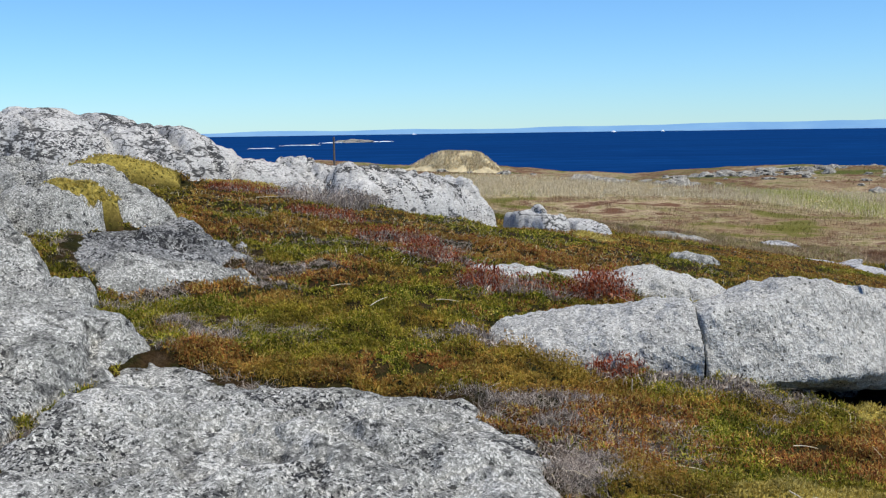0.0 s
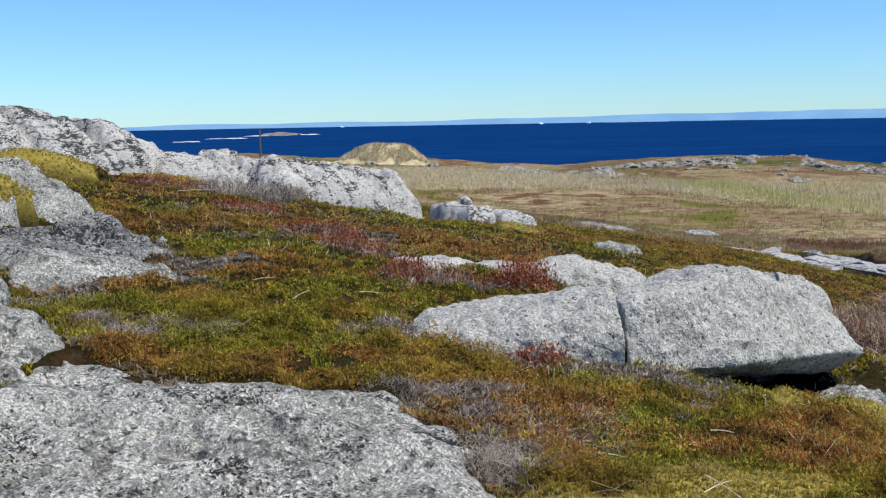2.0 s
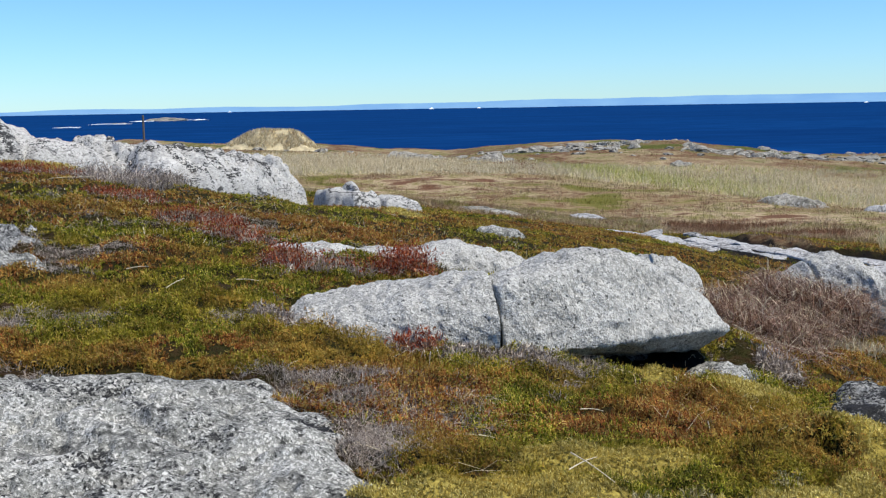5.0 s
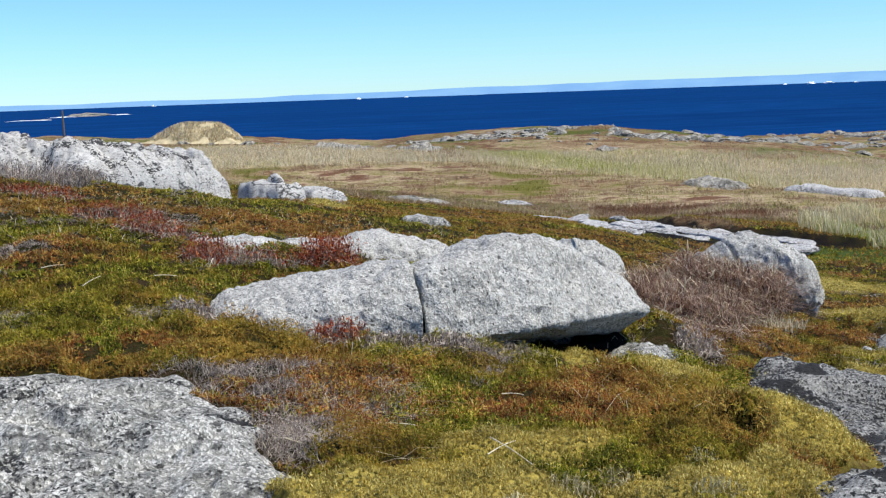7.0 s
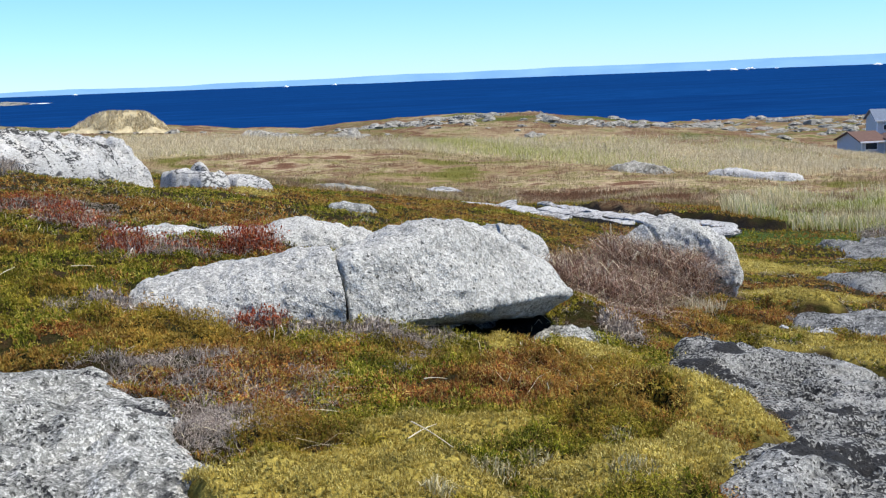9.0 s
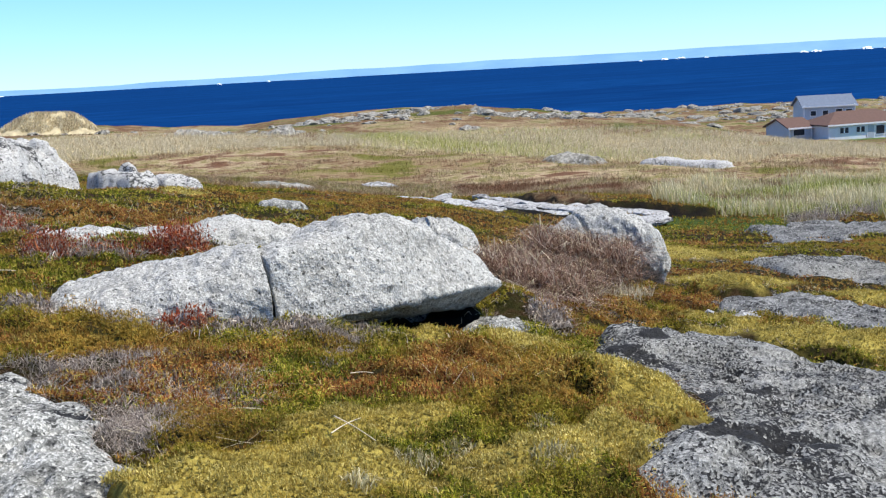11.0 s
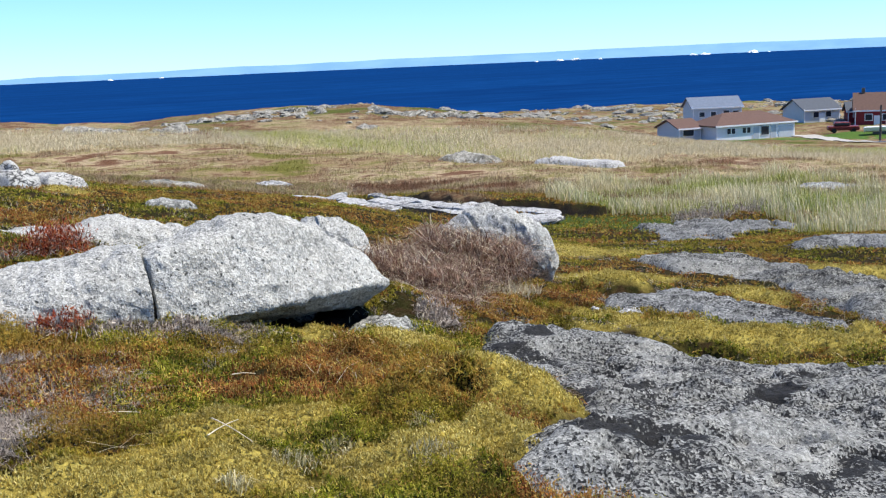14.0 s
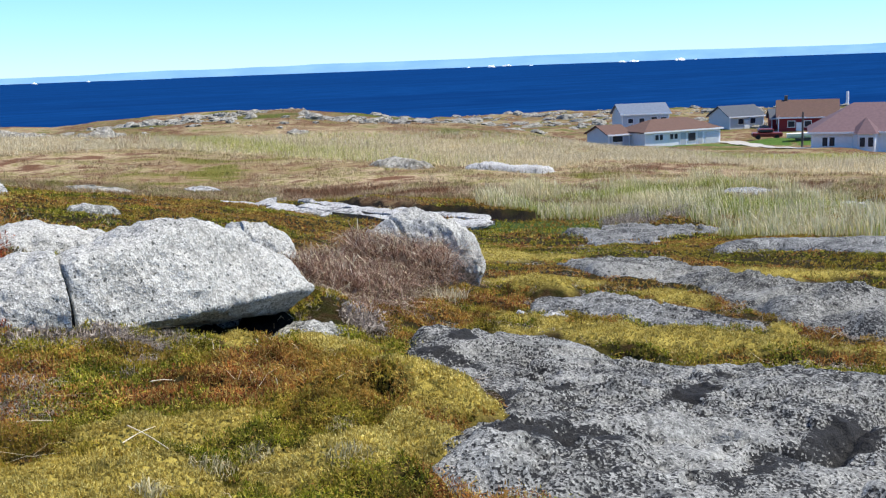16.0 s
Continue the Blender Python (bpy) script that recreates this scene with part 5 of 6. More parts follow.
for k, (x, y, rx, ry, hi, twigs, count) in enumerate([(1.42, 7.3, 0.2, 0.15, 0.25, 200, 800), (0.55, 7.1, 0.14, 0.12, 0.18, 260, 260), (0.2, 8.2, 0.3, 0.18, 0.14, 500, 260), (2.75, 8.0, 0.3, 0.12, 0.16, 300, 220), (1.15, 5.15, 0.13, 0.08, 0.14, 250, 160),
                                                       (-0.1, 8.9, 0.4, 0.2, 0.12, 500, 240), (-1.75, 11.4, 0.5, 0.3, 0.14, 300, 420), (5.15, 8.35, 0.3, 0.15, 0.45, 300, 400), (0.85, 7.2, 0.3, 0.12, 0.14, 500, 120), (-0.8, 9.9, 0.4, 0.25, 0.1, 300, 250)]):
    shrub("red_shrub", x, y, rx, ry, hi, LEAF_CRIMSON, "crimson-leaved dwarf shrub among dead twigs", 600 + 5 * k, twigs, count, group="red shrubs")
for k, (x, y, rx, ry, hi) in enumerate([(-0.9, 11.2, 0.45, 0.35, 0.24), (-1.35, 11.5, 0.3, 0.3, 0.22), (-0.6, 11.8, 0.3, 0.25, 0.2), (0.4, 5.45, 0.12, 0.12, 0.1), (1.75, 5.02, 0.2, 0.08, 0.07), (16.8, 16.4, 0.9, 0.5, 0.45), (1.4, 5.05, 0.15, 0.08, 0.08), (2.15, 5.12, 0.2, 0.08, 0.06), (3.75, 6.0, 0.15, 0.15, 0.12)]):
    shrub("bare_shrub", x, y, rx, ry, hi, LEAF_GREY, "leafless grey-brown shrub on the heath", 700 + 5 * k, 600, 120, group="bare shrubs")


# ---- houses by the shore ----
def plain_material(name, colour, rough=0.8, var=0.12, scale=3.0):
    m, n, l, b = material(name, rough, 0.25)
    f = noise_node(n, l, scale, 5, 0.6)
    l.new(ramp(n, l, f, [(0.3, tuple(c * (1 - var) for c in colour)), (0.7, tuple(min(0.9, c * (1 + var)) for c in colour))]), b.inputs["Base Color"])
    return m


SIDING_WHITE = plain_material("white_siding", (0.74, 0.75, 0.76), 0.6, 0.05)
SIDING_GREY = plain_material("grey_siding", (0.5, 0.53, 0.56), 0.6, 0.06)
SIDING_RED = plain_material("red_siding", (0.2, 0.018, 0.022), 0.6)
ROOF_BROWN = plain_material("brown_shingles", (0.13, 0.078, 0.06), 0.9)
ROOF_PLUM = plain_material("plum_shingles", (0.15, 0.095, 0.1), 0.9)
ROOF_GREY = plain_material("grey_shingles", (0.15, 0.18, 0.23), 0.9)
ROOF_DARK = plain_material("dark_shingles", (0.09, 0.1, 0.115), 0.9)
GLASS_DARK = plain_material("dark_glass", (0.03, 0.035, 0.045), 0.15)
TRIM_WHITE = plain_material("white_trim", (0.8, 0.8, 0.8), 0.5, 0.03)
DOOR_GREY = plain_material("grey_door", (0.4, 0.43, 0.47), 0.6)
GRAVEL = plain_material("pale_gravel", (0.42, 0.39, 0.34), 0.95, 0.2, 1.5)
WOOD_GREY = plain_material("weathered_wood", (0.11, 0.095, 0.08), 0.9, 0.3, 9)
ICE = plain_material("iceberg_ice", (0.86, 0.88, 0.9), 0.6, 0.03, 0.02)
CAR_RED = plain_material("dark_red_paint", (0.16, 0.02, 0.02), 0.35)
RUBBER = plain_material("black_rubber", (0.02, 0.02, 0.02), 0.8)
STRAW_MOUND = plain_material("straw_mound", (0.48, 0.4, 0.24), 0.95, 0.35, 2.0)


def box(bm, cx, cy, cz, sx, sy, sz, bev=0.0):
    made = bmesh.ops.create_cube(bm, size=1.0, matrix=Matrix.Translation((cx, cy, cz)) @ Matrix.Diagonal((sx, sy, sz, 1)))
    if bev:
        edges = {e for v in made["verts"] for e in v.link_edges}
        bmesh.ops.bevel(bm, geom=list(edges), offset=bev, segments=1, affect="EDGES")
    return bm


def solid(bm, pts, faces):
    vs = [bm.verts.new(p) for p in pts]
    for f in faces:
        bm.faces.new([vs[i] for i in f])
    bmesh.ops.recalc_face_normals(bm, faces=bm.faces)
    return bm


def house(name, label, corner, turn, long, deep, eave, ridge, foot, wall, roof, windows=(), doors=(), hip=0.0, over=0.35, chimney=None, group="houses by the shore"):
    """corner: the front wall's left end; the front looks along -y before the turn. Heights from the world's zero."""
    root = tagged(new(name), label, "house", group)
    root.matrix_world = pose(corner[0], corner[1], foot, 0, 0, turn)
    H, R = eave - foot, ridge - foot
    if hip:
        solid_pts = [(0, 0, 0), (long, 0, 0), (long, deep, 0), (0, deep, 0), (0, 0, H), (long, 0, H), (long, deep, H), (0, deep, H)]
        part("wall", solid(bmesh.new(), solid_pts, [(0, 1, 5, 4), (1, 2, 6, 5), (2, 3, 7, 6), (3, 0, 4, 7), (4, 5, 6, 7), (3, 2, 1, 0)]), wall, root)
        o, t = over, 0.16
        pts = [(-o, -o, H - 0.05), (long + o, -o, H - 0.05), (long + o, deep + o, H - 0.05), (-o, deep + o, H - 0.05), (hip, deep / 2, R), (long - hip, deep / 2, R),
               (-o, -o, H - 0.05 - t), (long + o, -o, H - 0.05 - t), (long + o, deep + o, H - 0.05 - t), (-o, deep + o, H - 0.05 - t)]
        part("roof", solid(bmesh.new(), pts, [(0, 1, 5, 4), (1, 2, 5), (2, 3, 4, 5), (3, 0, 4), (6, 7, 1, 0), (7, 8, 2, 1), (8, 9, 3, 2), (9, 6, 0, 3), (9, 8, 7, 6)]), roof, root)
        part("fascia", box(bmesh.new(), long / 2, -o - 0.02, H - 0.12, long + 2 * o, 0.05, 0.2), TRIM_WHITE, root)
    else:
        pts = [(0, 0, 0), (long, 0, 0), (long, deep, 0), (0, deep, 0), (0, 0, H), (long, 0, H), (long, deep, H), (0, deep, H), (0, deep / 2, R - 0.12), (long, deep / 2, R - 0.12)]
        part("wall", solid(bmesh.new(), pts, [(0, 1, 5, 4), (2, 3, 7, 6), (3, 0, 4, 8, 7), (1, 2, 6, 9, 5), (3, 2, 1, 0)]), wall, root)
        o, t, drop = over, 0.15, (R - H) * over / (deep / 2)
        sec = [(-o, H - drop), (deep / 2, R), (deep + o, H - drop), (deep + o, H - drop - t), (deep / 2, R - t), (-o, H - drop - t)]
        pts = [(x, y, z) for x in (-o, long + o) for y, z in sec]
        part("roof", solid(bmesh.new(), pts, [(0, 1, 7, 6), (1, 2, 8, 7), (2, 3, 9, 8), (3, 4, 10, 9), (4, 5, 11, 10), (5, 0, 6, 11), (0, 5, 4, 1), (1, 4, 3, 2), (6, 7, 10, 11), (7, 8, 9, 10)]), roof, root)
        part("fascia", box(bmesh.new(), long / 2, -o - 0.02, H - drop - 0.06, long + 2 * o, 0.05, 0.2), TRIM_WHITE, root)
    part("corner_board", box(bmesh.new(), 0.06, -0.02, H / 2, 0.16, 0.06, H), TRIM_WHITE, root)
    part("corner_board", box(bmesh.new(), long - 0.06, -0.02, H / 2, 0.16, 0.06, H), TRIM_WHITE, root)
    for u, z, w, h in windows:
        win = part("window", box(bmesh.new(), u, -0.03, z, w + 0.2, 0.1, h + 0.2), TRIM_WHITE, root)
        part("pane", box(bmesh.new(), u, -0.06, z, w, 0.08, h), GLASS_DARK, win)
    for u, w, h, mat in doors:
        d = part("door", box(bmesh.new(), u, -0.03, h / 2, w + 0.2, 0.1, h + 0.1), TRIM_WHITE, root)
        part("door_leaf", box(bmesh.new(), u, -0.06, h / 2, w, 0.08, h), mat, d)
    if chimney:
        part("chimney", box(bmesh.new(), chimney, deep / 2, R + 0.2, 0.5, 0.5, 1.0, 0.03), WOOD_GREY, root)
    return root


house("bungalow", "long white bungalow with a brown hipped roof", (97.7, 107.1), -8, 12.4, 6.4, -8.55, -7.1, -11.4, SIDING_WHITE, ROOF_BROWN,
      [(1.9, 2.0, 0.5, 0.7), (2.6, 2.0, 0.5, 0.7), (4.3, 2.0, 0.5, 0.7), (5.0, 2.0, 0.5, 0.7), (7.6, 1.8, 1.2, 1.1)], [(6.2, 0.9, 2.4, DOOR_GREY), (9.0, 0.8, 2.4, DOOR_GREY), (11.0, 2.2, 2.3, SIDING_GREY)], hip=3.2)
# The annex takes grey siding to paint in the shade on its walls.
house("annex", "low annex with a gabled brown roof, siding greyed for shade", (94.6, 110.9), -8, 3.4, 5.6, -8.75, -7.7, -11.4, SIDING_GREY, ROOF_BROWN, [(1.4, 1.9, 1.6, 0.8)])
house("two_storey_house", "grey two-storey house with a grey roof", (111.8, 128.0), -26, 7.6, 6.0, -7.3, -5.9, -11.6, SIDING_GREY, ROOF_GREY, [(1.4, 3.1, 0.8, 0.7), (3.2, 3.1, 0.8, 0.7), (6.7, 2.9, 0.9, 1.2), (5.2, 2.9, 0.9, 1.4)])
house("cottage", "pale blue cottage with a dark roof", (135.3, 127.7), -12, 6.8, 6.2, -9.0, -7.4, -12.0, SIDING_GREY, ROOF_DARK, [(2.2, 2.0, 1.0, 0.9), (4.6, 2.0, 1.0, 0.9)], [(3.4, 0.9, 2.1, TRIM_WHITE)])
house("red_shed", "dark red shed with a white front gable", (138.5, 121.5), -40, 5.2, 4.0, -9.2, -7.9, -12.0, SIDING_RED, ROOF_DARK, [(1.3, 2.1, 0.9, 0.8), (3.9, 2.1, 0.9, 0.8)])
house("red_house", "dark red house with a tall brown roof", (134.5, 116.6), -48, 9.0, 7.0, -8.7, -6.3, -12.0, SIDING_RED, ROOF_BROWN, [(2.0, 2.0, 1.0, 0.9), (4.5, 2.0, 1.0, 0.9), (6.8, 2.0, 1.0, 0.9)], [(3.3, 0.9, 2.2, TRIM_WHITE)], chimney=1.2)
right_house = house("large_house", "large white house with a plum hipped roof", (91.4, 74.4), -50, 15.0, 9.5, -6.95, -4.2, -9.9, SIDING_WHITE, ROOF_PLUM,
                    [(1.3, 1.9, 0.5, 0.9), (2.0, 1.9, 0.5, 0.9), (8.6, 1.9, 1.4, 1.0), (11.5, 1.9, 1.4, 1.0)], [(9.4, 1.6, 1.3, DOOR_GREY)], hip=4.2, over=0.45)
# The bay in front of it, with its own pointed roof.
bay = [(4.0, 0.0), (4.5, -0.9), (6.1, -0.9), (6.6, 0.0)]
part("bay_wall", solid(bmesh.new(), [(x, y, 0) for x, y in bay] + [(x, y, 2.75) for x, y in bay], [(0, 1, 5, 4), (1, 2, 6, 5), (2, 3, 7, 6), (4, 5, 6, 7), (3, 2, 1, 0), (3, 0, 4, 7)]), SIDING_WHITE, right_house)
part("bay_roof", solid(bmesh.new(), [(3.7, 0.3, 2.85), (4.35, -1.25, 2.75), (6.25, -1.25, 2.75), (6.9, 0.3, 2.85), (5.3, 0.6, 4.4)], [(0, 1, 4), (1, 2, 4), (2, 3, 4), (3, 0, 4), (3, 2, 1, 0)]), ROOF_PLUM, right_house)
for u in (4.9, 5.7):
    w = part("window", box(bmesh.new(), u, -0.93, 1.9, 0.65, 0.1, 1.1), TRIM_WHITE, right_house)
    part("pane", box(bmesh.new(), u, -0.97, 1.9, 0.5, 0.08, 0.95), GLASS_DARK, w)


def ribbon(name, line, wide, mat, label):
    pts = np.array(line, float)
    t0 = np.r_[0, np.cumsum(np.hypot(*np.diff(pts, axis=0).T))]
    t = np.arange(0, t0[-1], 0.8)
    x, y = np.interp(t, t0, pts[:, 0]), np.interp(t, t0, pts[:, 1])
    dx, dy = np.gradient(x), np.gradient(y)
    d = np.hypot(dx, dy)
    side = np.linspace(-0.5, 0.5, 5) * wide
    X, Y = x[:, None] - side * (dy / d)[:, None], y[:, None] + side * (dx / d)[:, None]
    v = np.stack([X, Y, land(X, Y) + 0.12], -1).reshape(-1, 3)
    f = np.array([(a * 5 + b, a * 5 + b + 1, (a + 1) * 5 + b + 1, (a + 1) * 5 + b) for a in range(len(t) - 1) for b in range(4)])
    return tagged(mesh_object(name, v, f[:, ::-1], mat), label, "road", kind="structure")


ribbon("road", [(108, 108.5), (112, 104.5), (107, 96), (101, 85.5), (97, 79)], 2.6, GRAVEL, "pale gravel drive between the houses")


def ground_z(x, y):
    return float(surf(np.float64(x), np.float64(y)))


def car(x, y, turn):
    root = tagged(new("car"), "dark red car parked on gravel", "car")
    root.matrix_world = pose(x, y, ground_z(x, y) + 0.1, 0, 0, turn)
    part("body", box(box(bmesh.new(), 0, 0, 0.65, 4.2, 1.7, 0.6, 0.12), -0.2, 0, 1.2, 2.2, 1.5, 0.6, 0.2), CAR_RED, root)
    part("window", box(bmesh.new(), -0.2, -0.02, 1.22, 1.9, 1.54, 0.36, 0.05), GLASS_DARK, root)
    for u in (-1.3, 1.3):
        for w in (-0.8, 0.8):
            bm = bmesh.new()
            bmesh.ops.create_cone(bm, cap_ends=True, segments=16, radius1=0.32, radius2=0.32, depth=0.2, matrix=pose(u, w, 0.32, 90))
            part("wheel", bm, RUBBER, root)


car(119.5, 105.5, -40)


def boat(x, y, turn):
    root = tagged(new("boat"), "white boat laid up on the grass", "boat")
    root.matrix_world = pose(x, y, ground_z(x, y), 0, 0, turn)
    sec = [(-2.4, 0.8, 0.9), (-1.0, 0.95, 0.95), (0.8, 0.9, 1.0), (1.8, 0.5, 1.1), (2.5, 0.04, 1.2)]
    pts, fs = [], []
    for u, w, h in sec:
        pts += [(u, -w, h), (u, -0.6 * w, 0.4), (u, 0, 0.25), (u, 0.6 * w, 0.4), (u, w, h)]
    for a in range(4):
        for b_ in range(5):
            c = (b_ + 1) % 5
            fs.append((a * 5 + b_, a * 5 + c, (a + 1) * 5 + c, (a + 1) * 5 + b_))
    fs += [(0, 1, 2, 3, 4), (20, 21, 22, 23, 24)]
    part("hull", solid(bmesh.new(), pts, fs), TRIM_WHITE, root)
    part("cradle", box(bmesh.new(), 0, 0, 0.12, 2.6, 1.0, 0.26), WOOD_GREY, root)


boat(117.5, 97.0, -45)


def post(name, x, y, foot, top, r, mat, label, category):
    bm = bmesh.new()
    bmesh.ops.create_cone(bm, cap_ends=True, segments=10, radius1=r, radius2=0.8 * r, depth=top - foot)
    bmesh.ops.bevel(bm, geom=bm.edges[:], offset=0.1 * r, segments=1, affect="EDGES")
    me = bpy.data.meshes.new(name)
    bm.to_mesh(me)
    bm.free()
    me.materials.append(mat)
    ob = new(name, me)
    ob.location = (x, y, (foot + top) / 2)
    return tagged(ob, label, category)


post("wooden_post", -4.6, 59.47, ground_z(-4.6, 59.47) - 0.1, 1.2, 0.065, WOOD_GREY, "thin dark wooden post on the ridge", "post")
post("utility_pole", 98.65, 81.7, ground_z(98.65, 81.7) - 0.1, -5.4, 0.13, WOOD_GREY, "weathered wooden pole by the drive", "pole")
post("shore_marker", 205.8, 159.0, ground_z(205.8, 159.0) - 0.3, -8.0, 0.35, TRIM_WHITE, "white marker on the shore rocks", "marker")

MOUND = [(-1.6, 80.2), (1.6, 77.2), (5.6, 77.2), (7.2, 79.4), (6.2, 82.4), (1.6, 82.6)]
outcrop("grass_mound", MOUND, 1.5, 2.4, STRAW_MOUND, "grass mound with bleached turf on the ridge", 0.12, 0.12, seed=90.0, flat=False, ragged=1.0, category="mound")
x, y = strewn(40000, (76, 84), (-1, 7), 900)
inner = outline_distance(x, y, MOUND)
pick = inner > 0.7 + 0.4 * vnoise(x / 0.8, y / 0.8, 3.0)
x, y, inner = x[pick], y[pick], inner[pick]
top = 1.5 * smooth(0, 2.4, inner) - 0.05
v, f = blades(x, y, plain_land(x, y) + top, 0.25, 0.04, 0.4, 901)
tagged(mesh_object("mound_grass", v, f, LEAF_STRAW, shade=False), "bleached grass on top of the mound", "grass", kind="stuff")


def lump(name, x, y, z, sx, sy, sz, mat, label, category, seed, turn=0.0, spiky=0.5, group=""):
    us, vs = 26, 14
    a, e = np.meshgrid(np.linspace(0, 2 * np.pi, us, endpoint=False), np.linspace(0, np.pi / 2, vs))
    u = np.stack([np.cos(a) * np.cos(e), np.sin(a) * np.cos(e), np.sin(e)], -1).reshape(-1, 3)
    d = 1 + spiky * fbm(u[:, 0] * 2 + seed, u[:, 1] * 2, u[:, 2] * 2, 3)
    p = u * d[:, None] * [sx, sy, sz]
    f = np.array([(j * us + i, j * us + (i + 1) % us, (j + 1) * us + (i + 1) % us, (j + 1) * us + i) for j in range(vs - 1) for i in range(us)])
    ob = mesh_object(name, p, f, mat, shade=False)
    ob.matrix_world = pose(x, y, z, 0, 0, turn)
    return tagged(ob, label, category, group)


for k, (x, y, w, h) in enumerate([(2380, 3520, 22, 11), (2430, 3486, 26, 13), (2485, 3400, 9, 9), (2302, 3573, 9, 8), (2785, 3210, 20, 9), (2820, 3180, 26, 11), (2945, 3062, 24, 16), (2975, 3005, 7, 6), (960, 4140, 10, 8), (-12, 4250, 8, 7), (776, 4178, 9, 9)]):
    lump("iceberg", x, y, SEA - 1, w, 0.6 * w, 0.65 * h, ICE, "white iceberg far out on the sea", "iceberg", 3.7 * k, 37.0 - 3 * k, 0.5, "icebergs")
# The third islet glows with the coast's painted haze colour.
for k, (x, y, w, h) in enumerate([(-112, 1850, 38, 5), (-160, 1590, 14, 2), (1230, 4400, 120, 9)]):
    lump("islet", x, y, SEA - 1, w, 0.3 * w, h, COAST_HAZE if k == 2 else ROCK_FAR, "low bare rock islet in the sea", "islet", 60 + 2.3 * k, 0.0, 0.4, "islets")
for k, (x, y, w) in enumerate([(-150, 1815, 22), (-85, 1890, 26), (-175, 1560, 24), (-190, 1330, 20), (-60, 1900, 16)]):
    lump("surf", x, y, SEA - 0.4, w, 2.5, 1.3, ICE, "thin white surf round the islets", "surf", 80 + 2.1 * k, 4.0, 0.6, "surf lines")


# ---- small things on the heath ----
def stem(ax, ay, bx, by, lift, r, mat, label):
    """A fallen dry stem, slightly bent and tapered."""
    rings, k = 9, 7
    t = np.linspace(0, 1, rings)
    x, y = ax + (bx - ax) * t, ay + (by - ay) * t
    z = np.interp(t, [0, 1], surf(np.array([ax, bx]), np.array([ay, by]))) + lift + 0.006 * np.sin(3.1 * t)
    z = np.maximum(z, surf(x, y) + 0.02)
    way = np.array([bx - ax, by - ay]) / math.hypot(bx - ax, by - ay)
    a = np.linspace(0, 2 * np.pi, k, endpoint=False)
    rad = (r * (1 - 0.5 * t))[:, None]
    v = np.stack([x[:, None] - way[1] * np.cos(a) * rad, y[:, None] + way[0] * np.cos(a) * rad, z[:, None] + np.sin(a) * rad], -1).reshape(-1, 3)
    f = np.array([(j * k + i, j * k + (i + 1) % k, (j + 1) * k + (i + 1) % k, (j + 1) * k + i) for j in range(rings - 1) for i in range(k)])
    return tagged(mesh_object("dry_stem", v, f, mat), label, "stem", "fallen stems")


STEM = plain_material("bleached_stem", (0.62, 0.54, 0.38), 0.8, 0.2, 25)
for ax, ay, bx, by, lift in [(1.33, 3.04, 1.49, 3.2, 0.05), (1.39, 3.2, 1.45, 2.9, 0.065), (1.72, 4.08, 1.84, 4.11, 0.05), (1.05, 3.62, 1.22, 3.66, 0.04), (0.2, 6.1, 0.34, 6.16, 0.06), (-0.5, 6.7, -0.36, 6.74, 0.06),
                             (-1.55, 10.4, -1.15, 10.6, 0.05), (-0.2, 5.9, -0.1, 6.02, 0.05), (3.6, 6.35, 3.85, 6.4, 0.05)]:
    stem(ax, ay, bx, by, lift, 0.0026, STEM, "thin bleached stem lying on the heath")


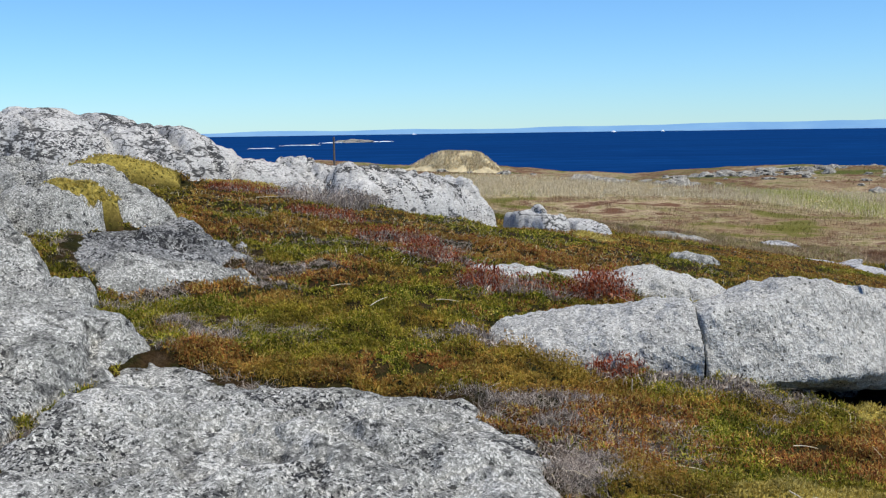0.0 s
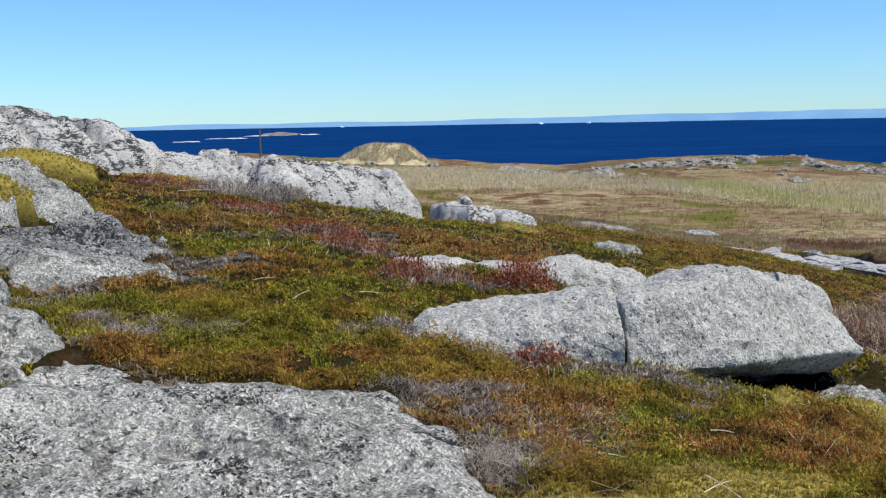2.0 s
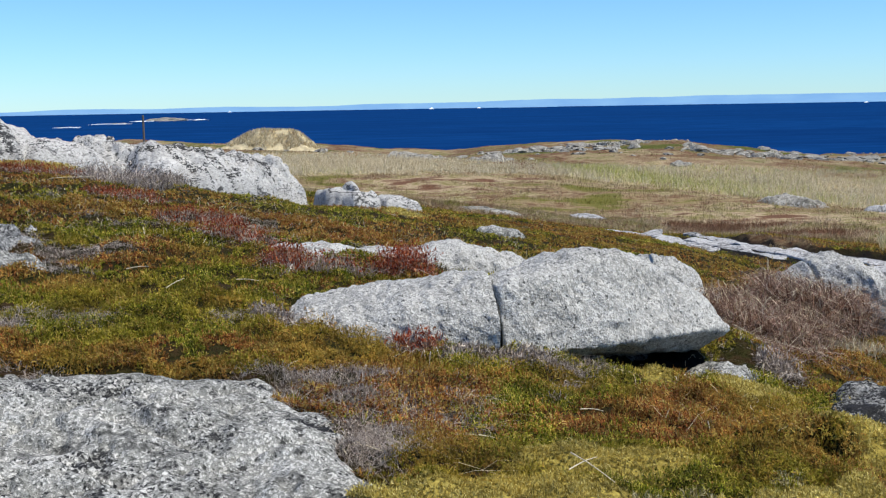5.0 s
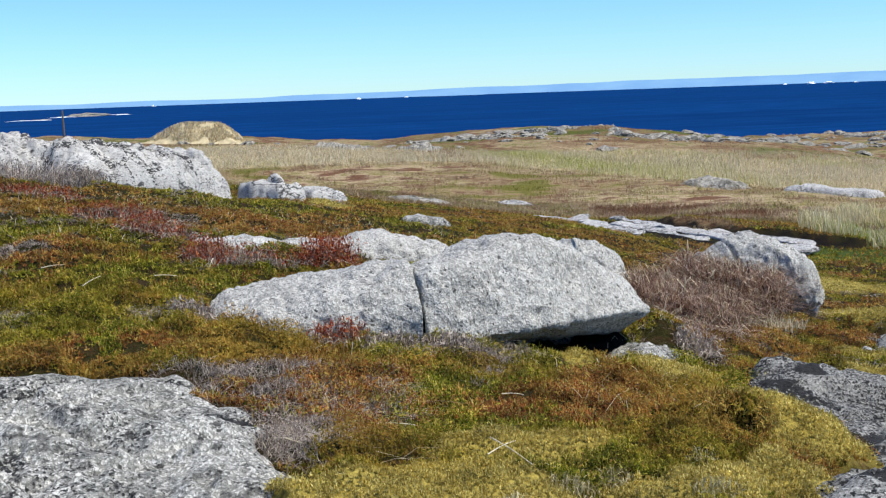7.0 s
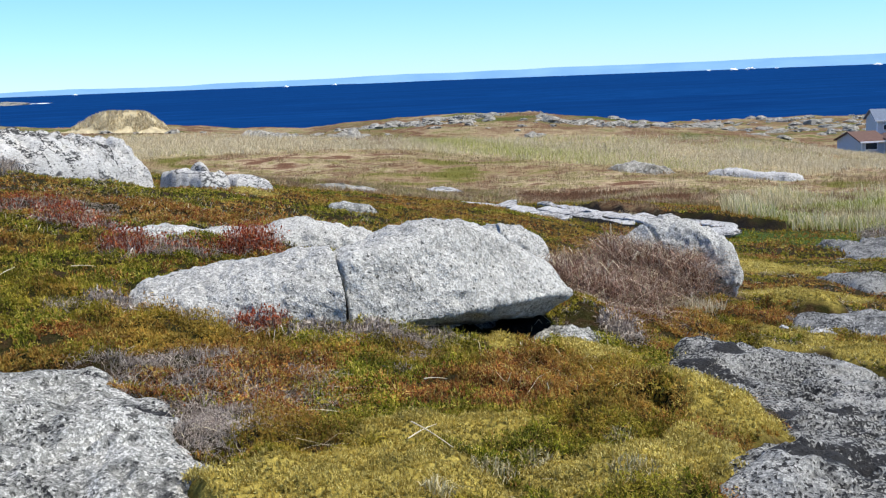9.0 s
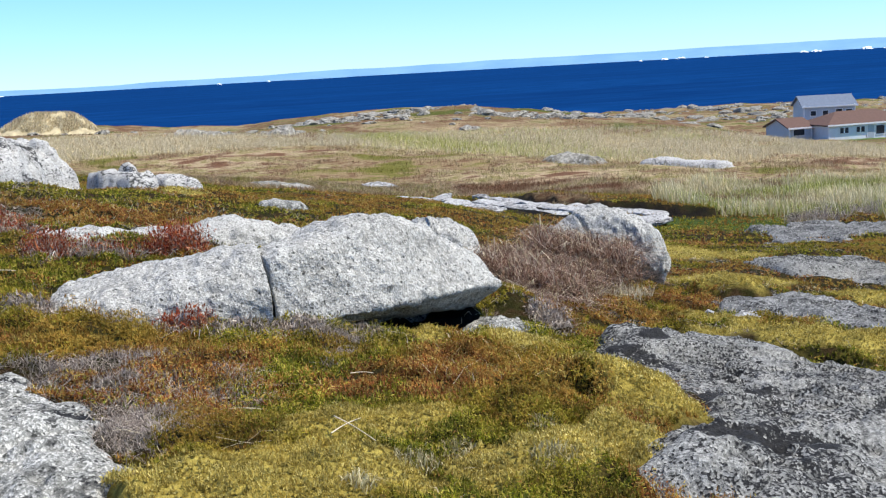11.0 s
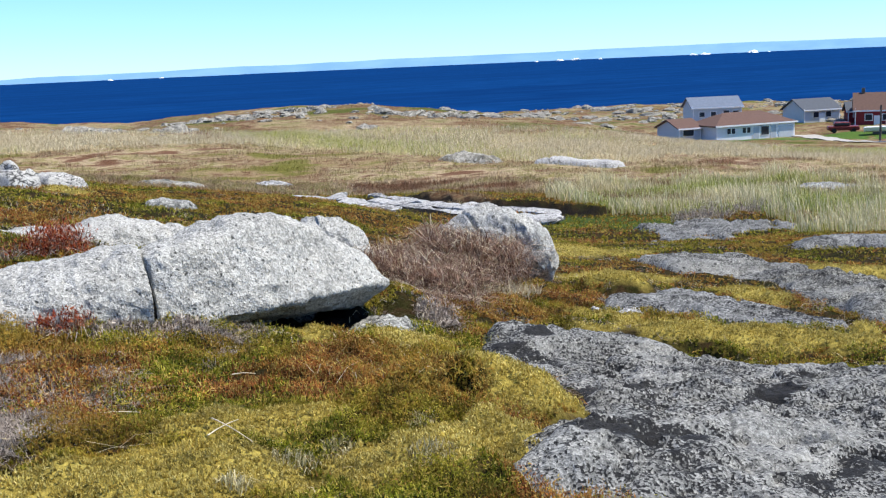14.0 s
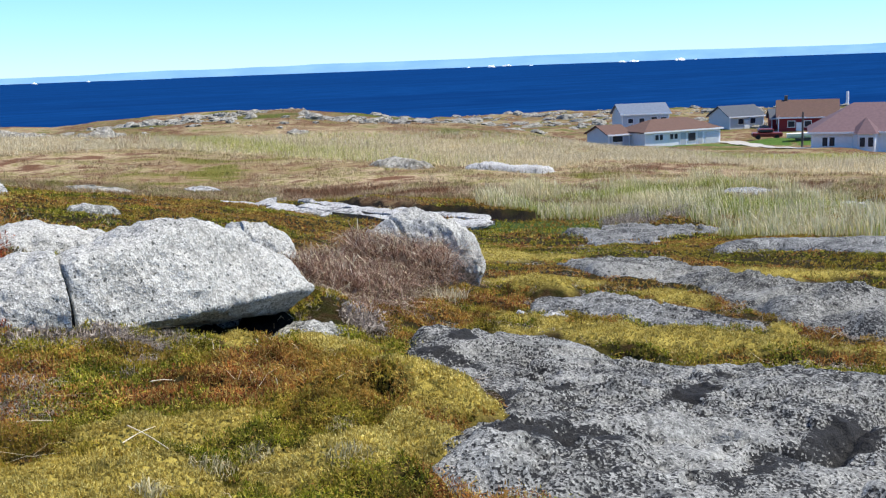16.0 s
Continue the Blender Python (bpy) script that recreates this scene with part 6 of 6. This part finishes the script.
def lichen_tuft(x, y, r, high, count, seed):
    """Pale branched lichen: short blunt shoots standing close together."""
    rng = np.random.default_rng(seed)
    a, q = rng.uniform(0, 6.28, count), np.sqrt(rng.random(count))
    u, w = x + r * q * np.cos(a), y + r * q * np.sin(a)
    v, f = blades(u, w, surf(u, w) + 0.01, high * (1.1 - 0.5 * q), 0.0045, 0.9, seed + 1)
    return tagged(mesh_object("lichen_tuft", v, f, LEAF_LICHEN, shade=False), "tuft of pale grey-green branched lichen", "lichen", "lichen tufts")


LEAF_LICHEN = leaf_material("pale_lichen", [(0.0, (0.22, 0.18, 0.08)), (0.5, (0.45, 0.39, 0.19)), (1.0, (0.75, 0.66, 0.42))], 0.3)
for k, (x, y, r) in enumerate([(1.6, 2.9, 0.07), (1.78, 2.98, 0.06), (2.13, 2.97, 0.05), (1.97, 2.57, 0.07), (1.3, 2.62, 0.05)]):
    lichen_tuft(x, y, 1.2 * r, 0.055, 120, 940 + 3 * k)


def stone(x, y, w, h, seed, label):
    ob = lump("stone", x, y, ground_z(x, y) - 0.01, w, 0.7 * w, h, ROCK_DOME, label, "stone", seed, 20.0 * seed, 0.35, "loose stones")
    return ob


for k, (x, y, w, h) in enumerate([(5.53, 6.09, 0.14, 0.05), (5.3, 6.25, 0.07, 0.04), (-1.3, 7.95, 0.06, 0.04), (-1.0, 9.4, 0.05, 0.04)]):
    stone(x, y, w, h, 3 + k, "small white stone lying in the heath")
shrub("dark_shrub", 14.8, 15.8, 0.7, 0.45, 0.4, LEAF_GREY, "dark leafless bush below the tall grass", 990, 500, 300)
shrub("red_shrub", 5.1, 8.3, 0.35, 0.2, 0.5, LEAF_CRIMSON, "crimson-leaved dwarf shrub among dead twigs", 995, 350, 500, group="red shrubs")
# Black filler set into the crack, painted in place of its shade.
CRACK_SHADE = plain_material("crack_shade_black", (0.016, 0.013, 0.01), 0.95, 0.3, 30)
edge = [(5.205, -0.12), (5.205, 0.28), (5.27, 0.41), (5.37, 0.46), (6.0, 0.45), (6.0, -0.12)]
rim = [(1.6, y, z) for y, z in edge] + [(1.658, y, z) for y, z in edge]
part("crack_shade_fill", solid(bmesh.new(), rim, [(0, 1, 2, 3, 4, 5), (6, 7, 8, 9, 10, 11)] + [(i, (i + 1) % 6, 6 + (i + 1) % 6, 6 + i) for i in range(6)]), CRACK_SHADE, boulder, "black filler standing in for shade in the crack")
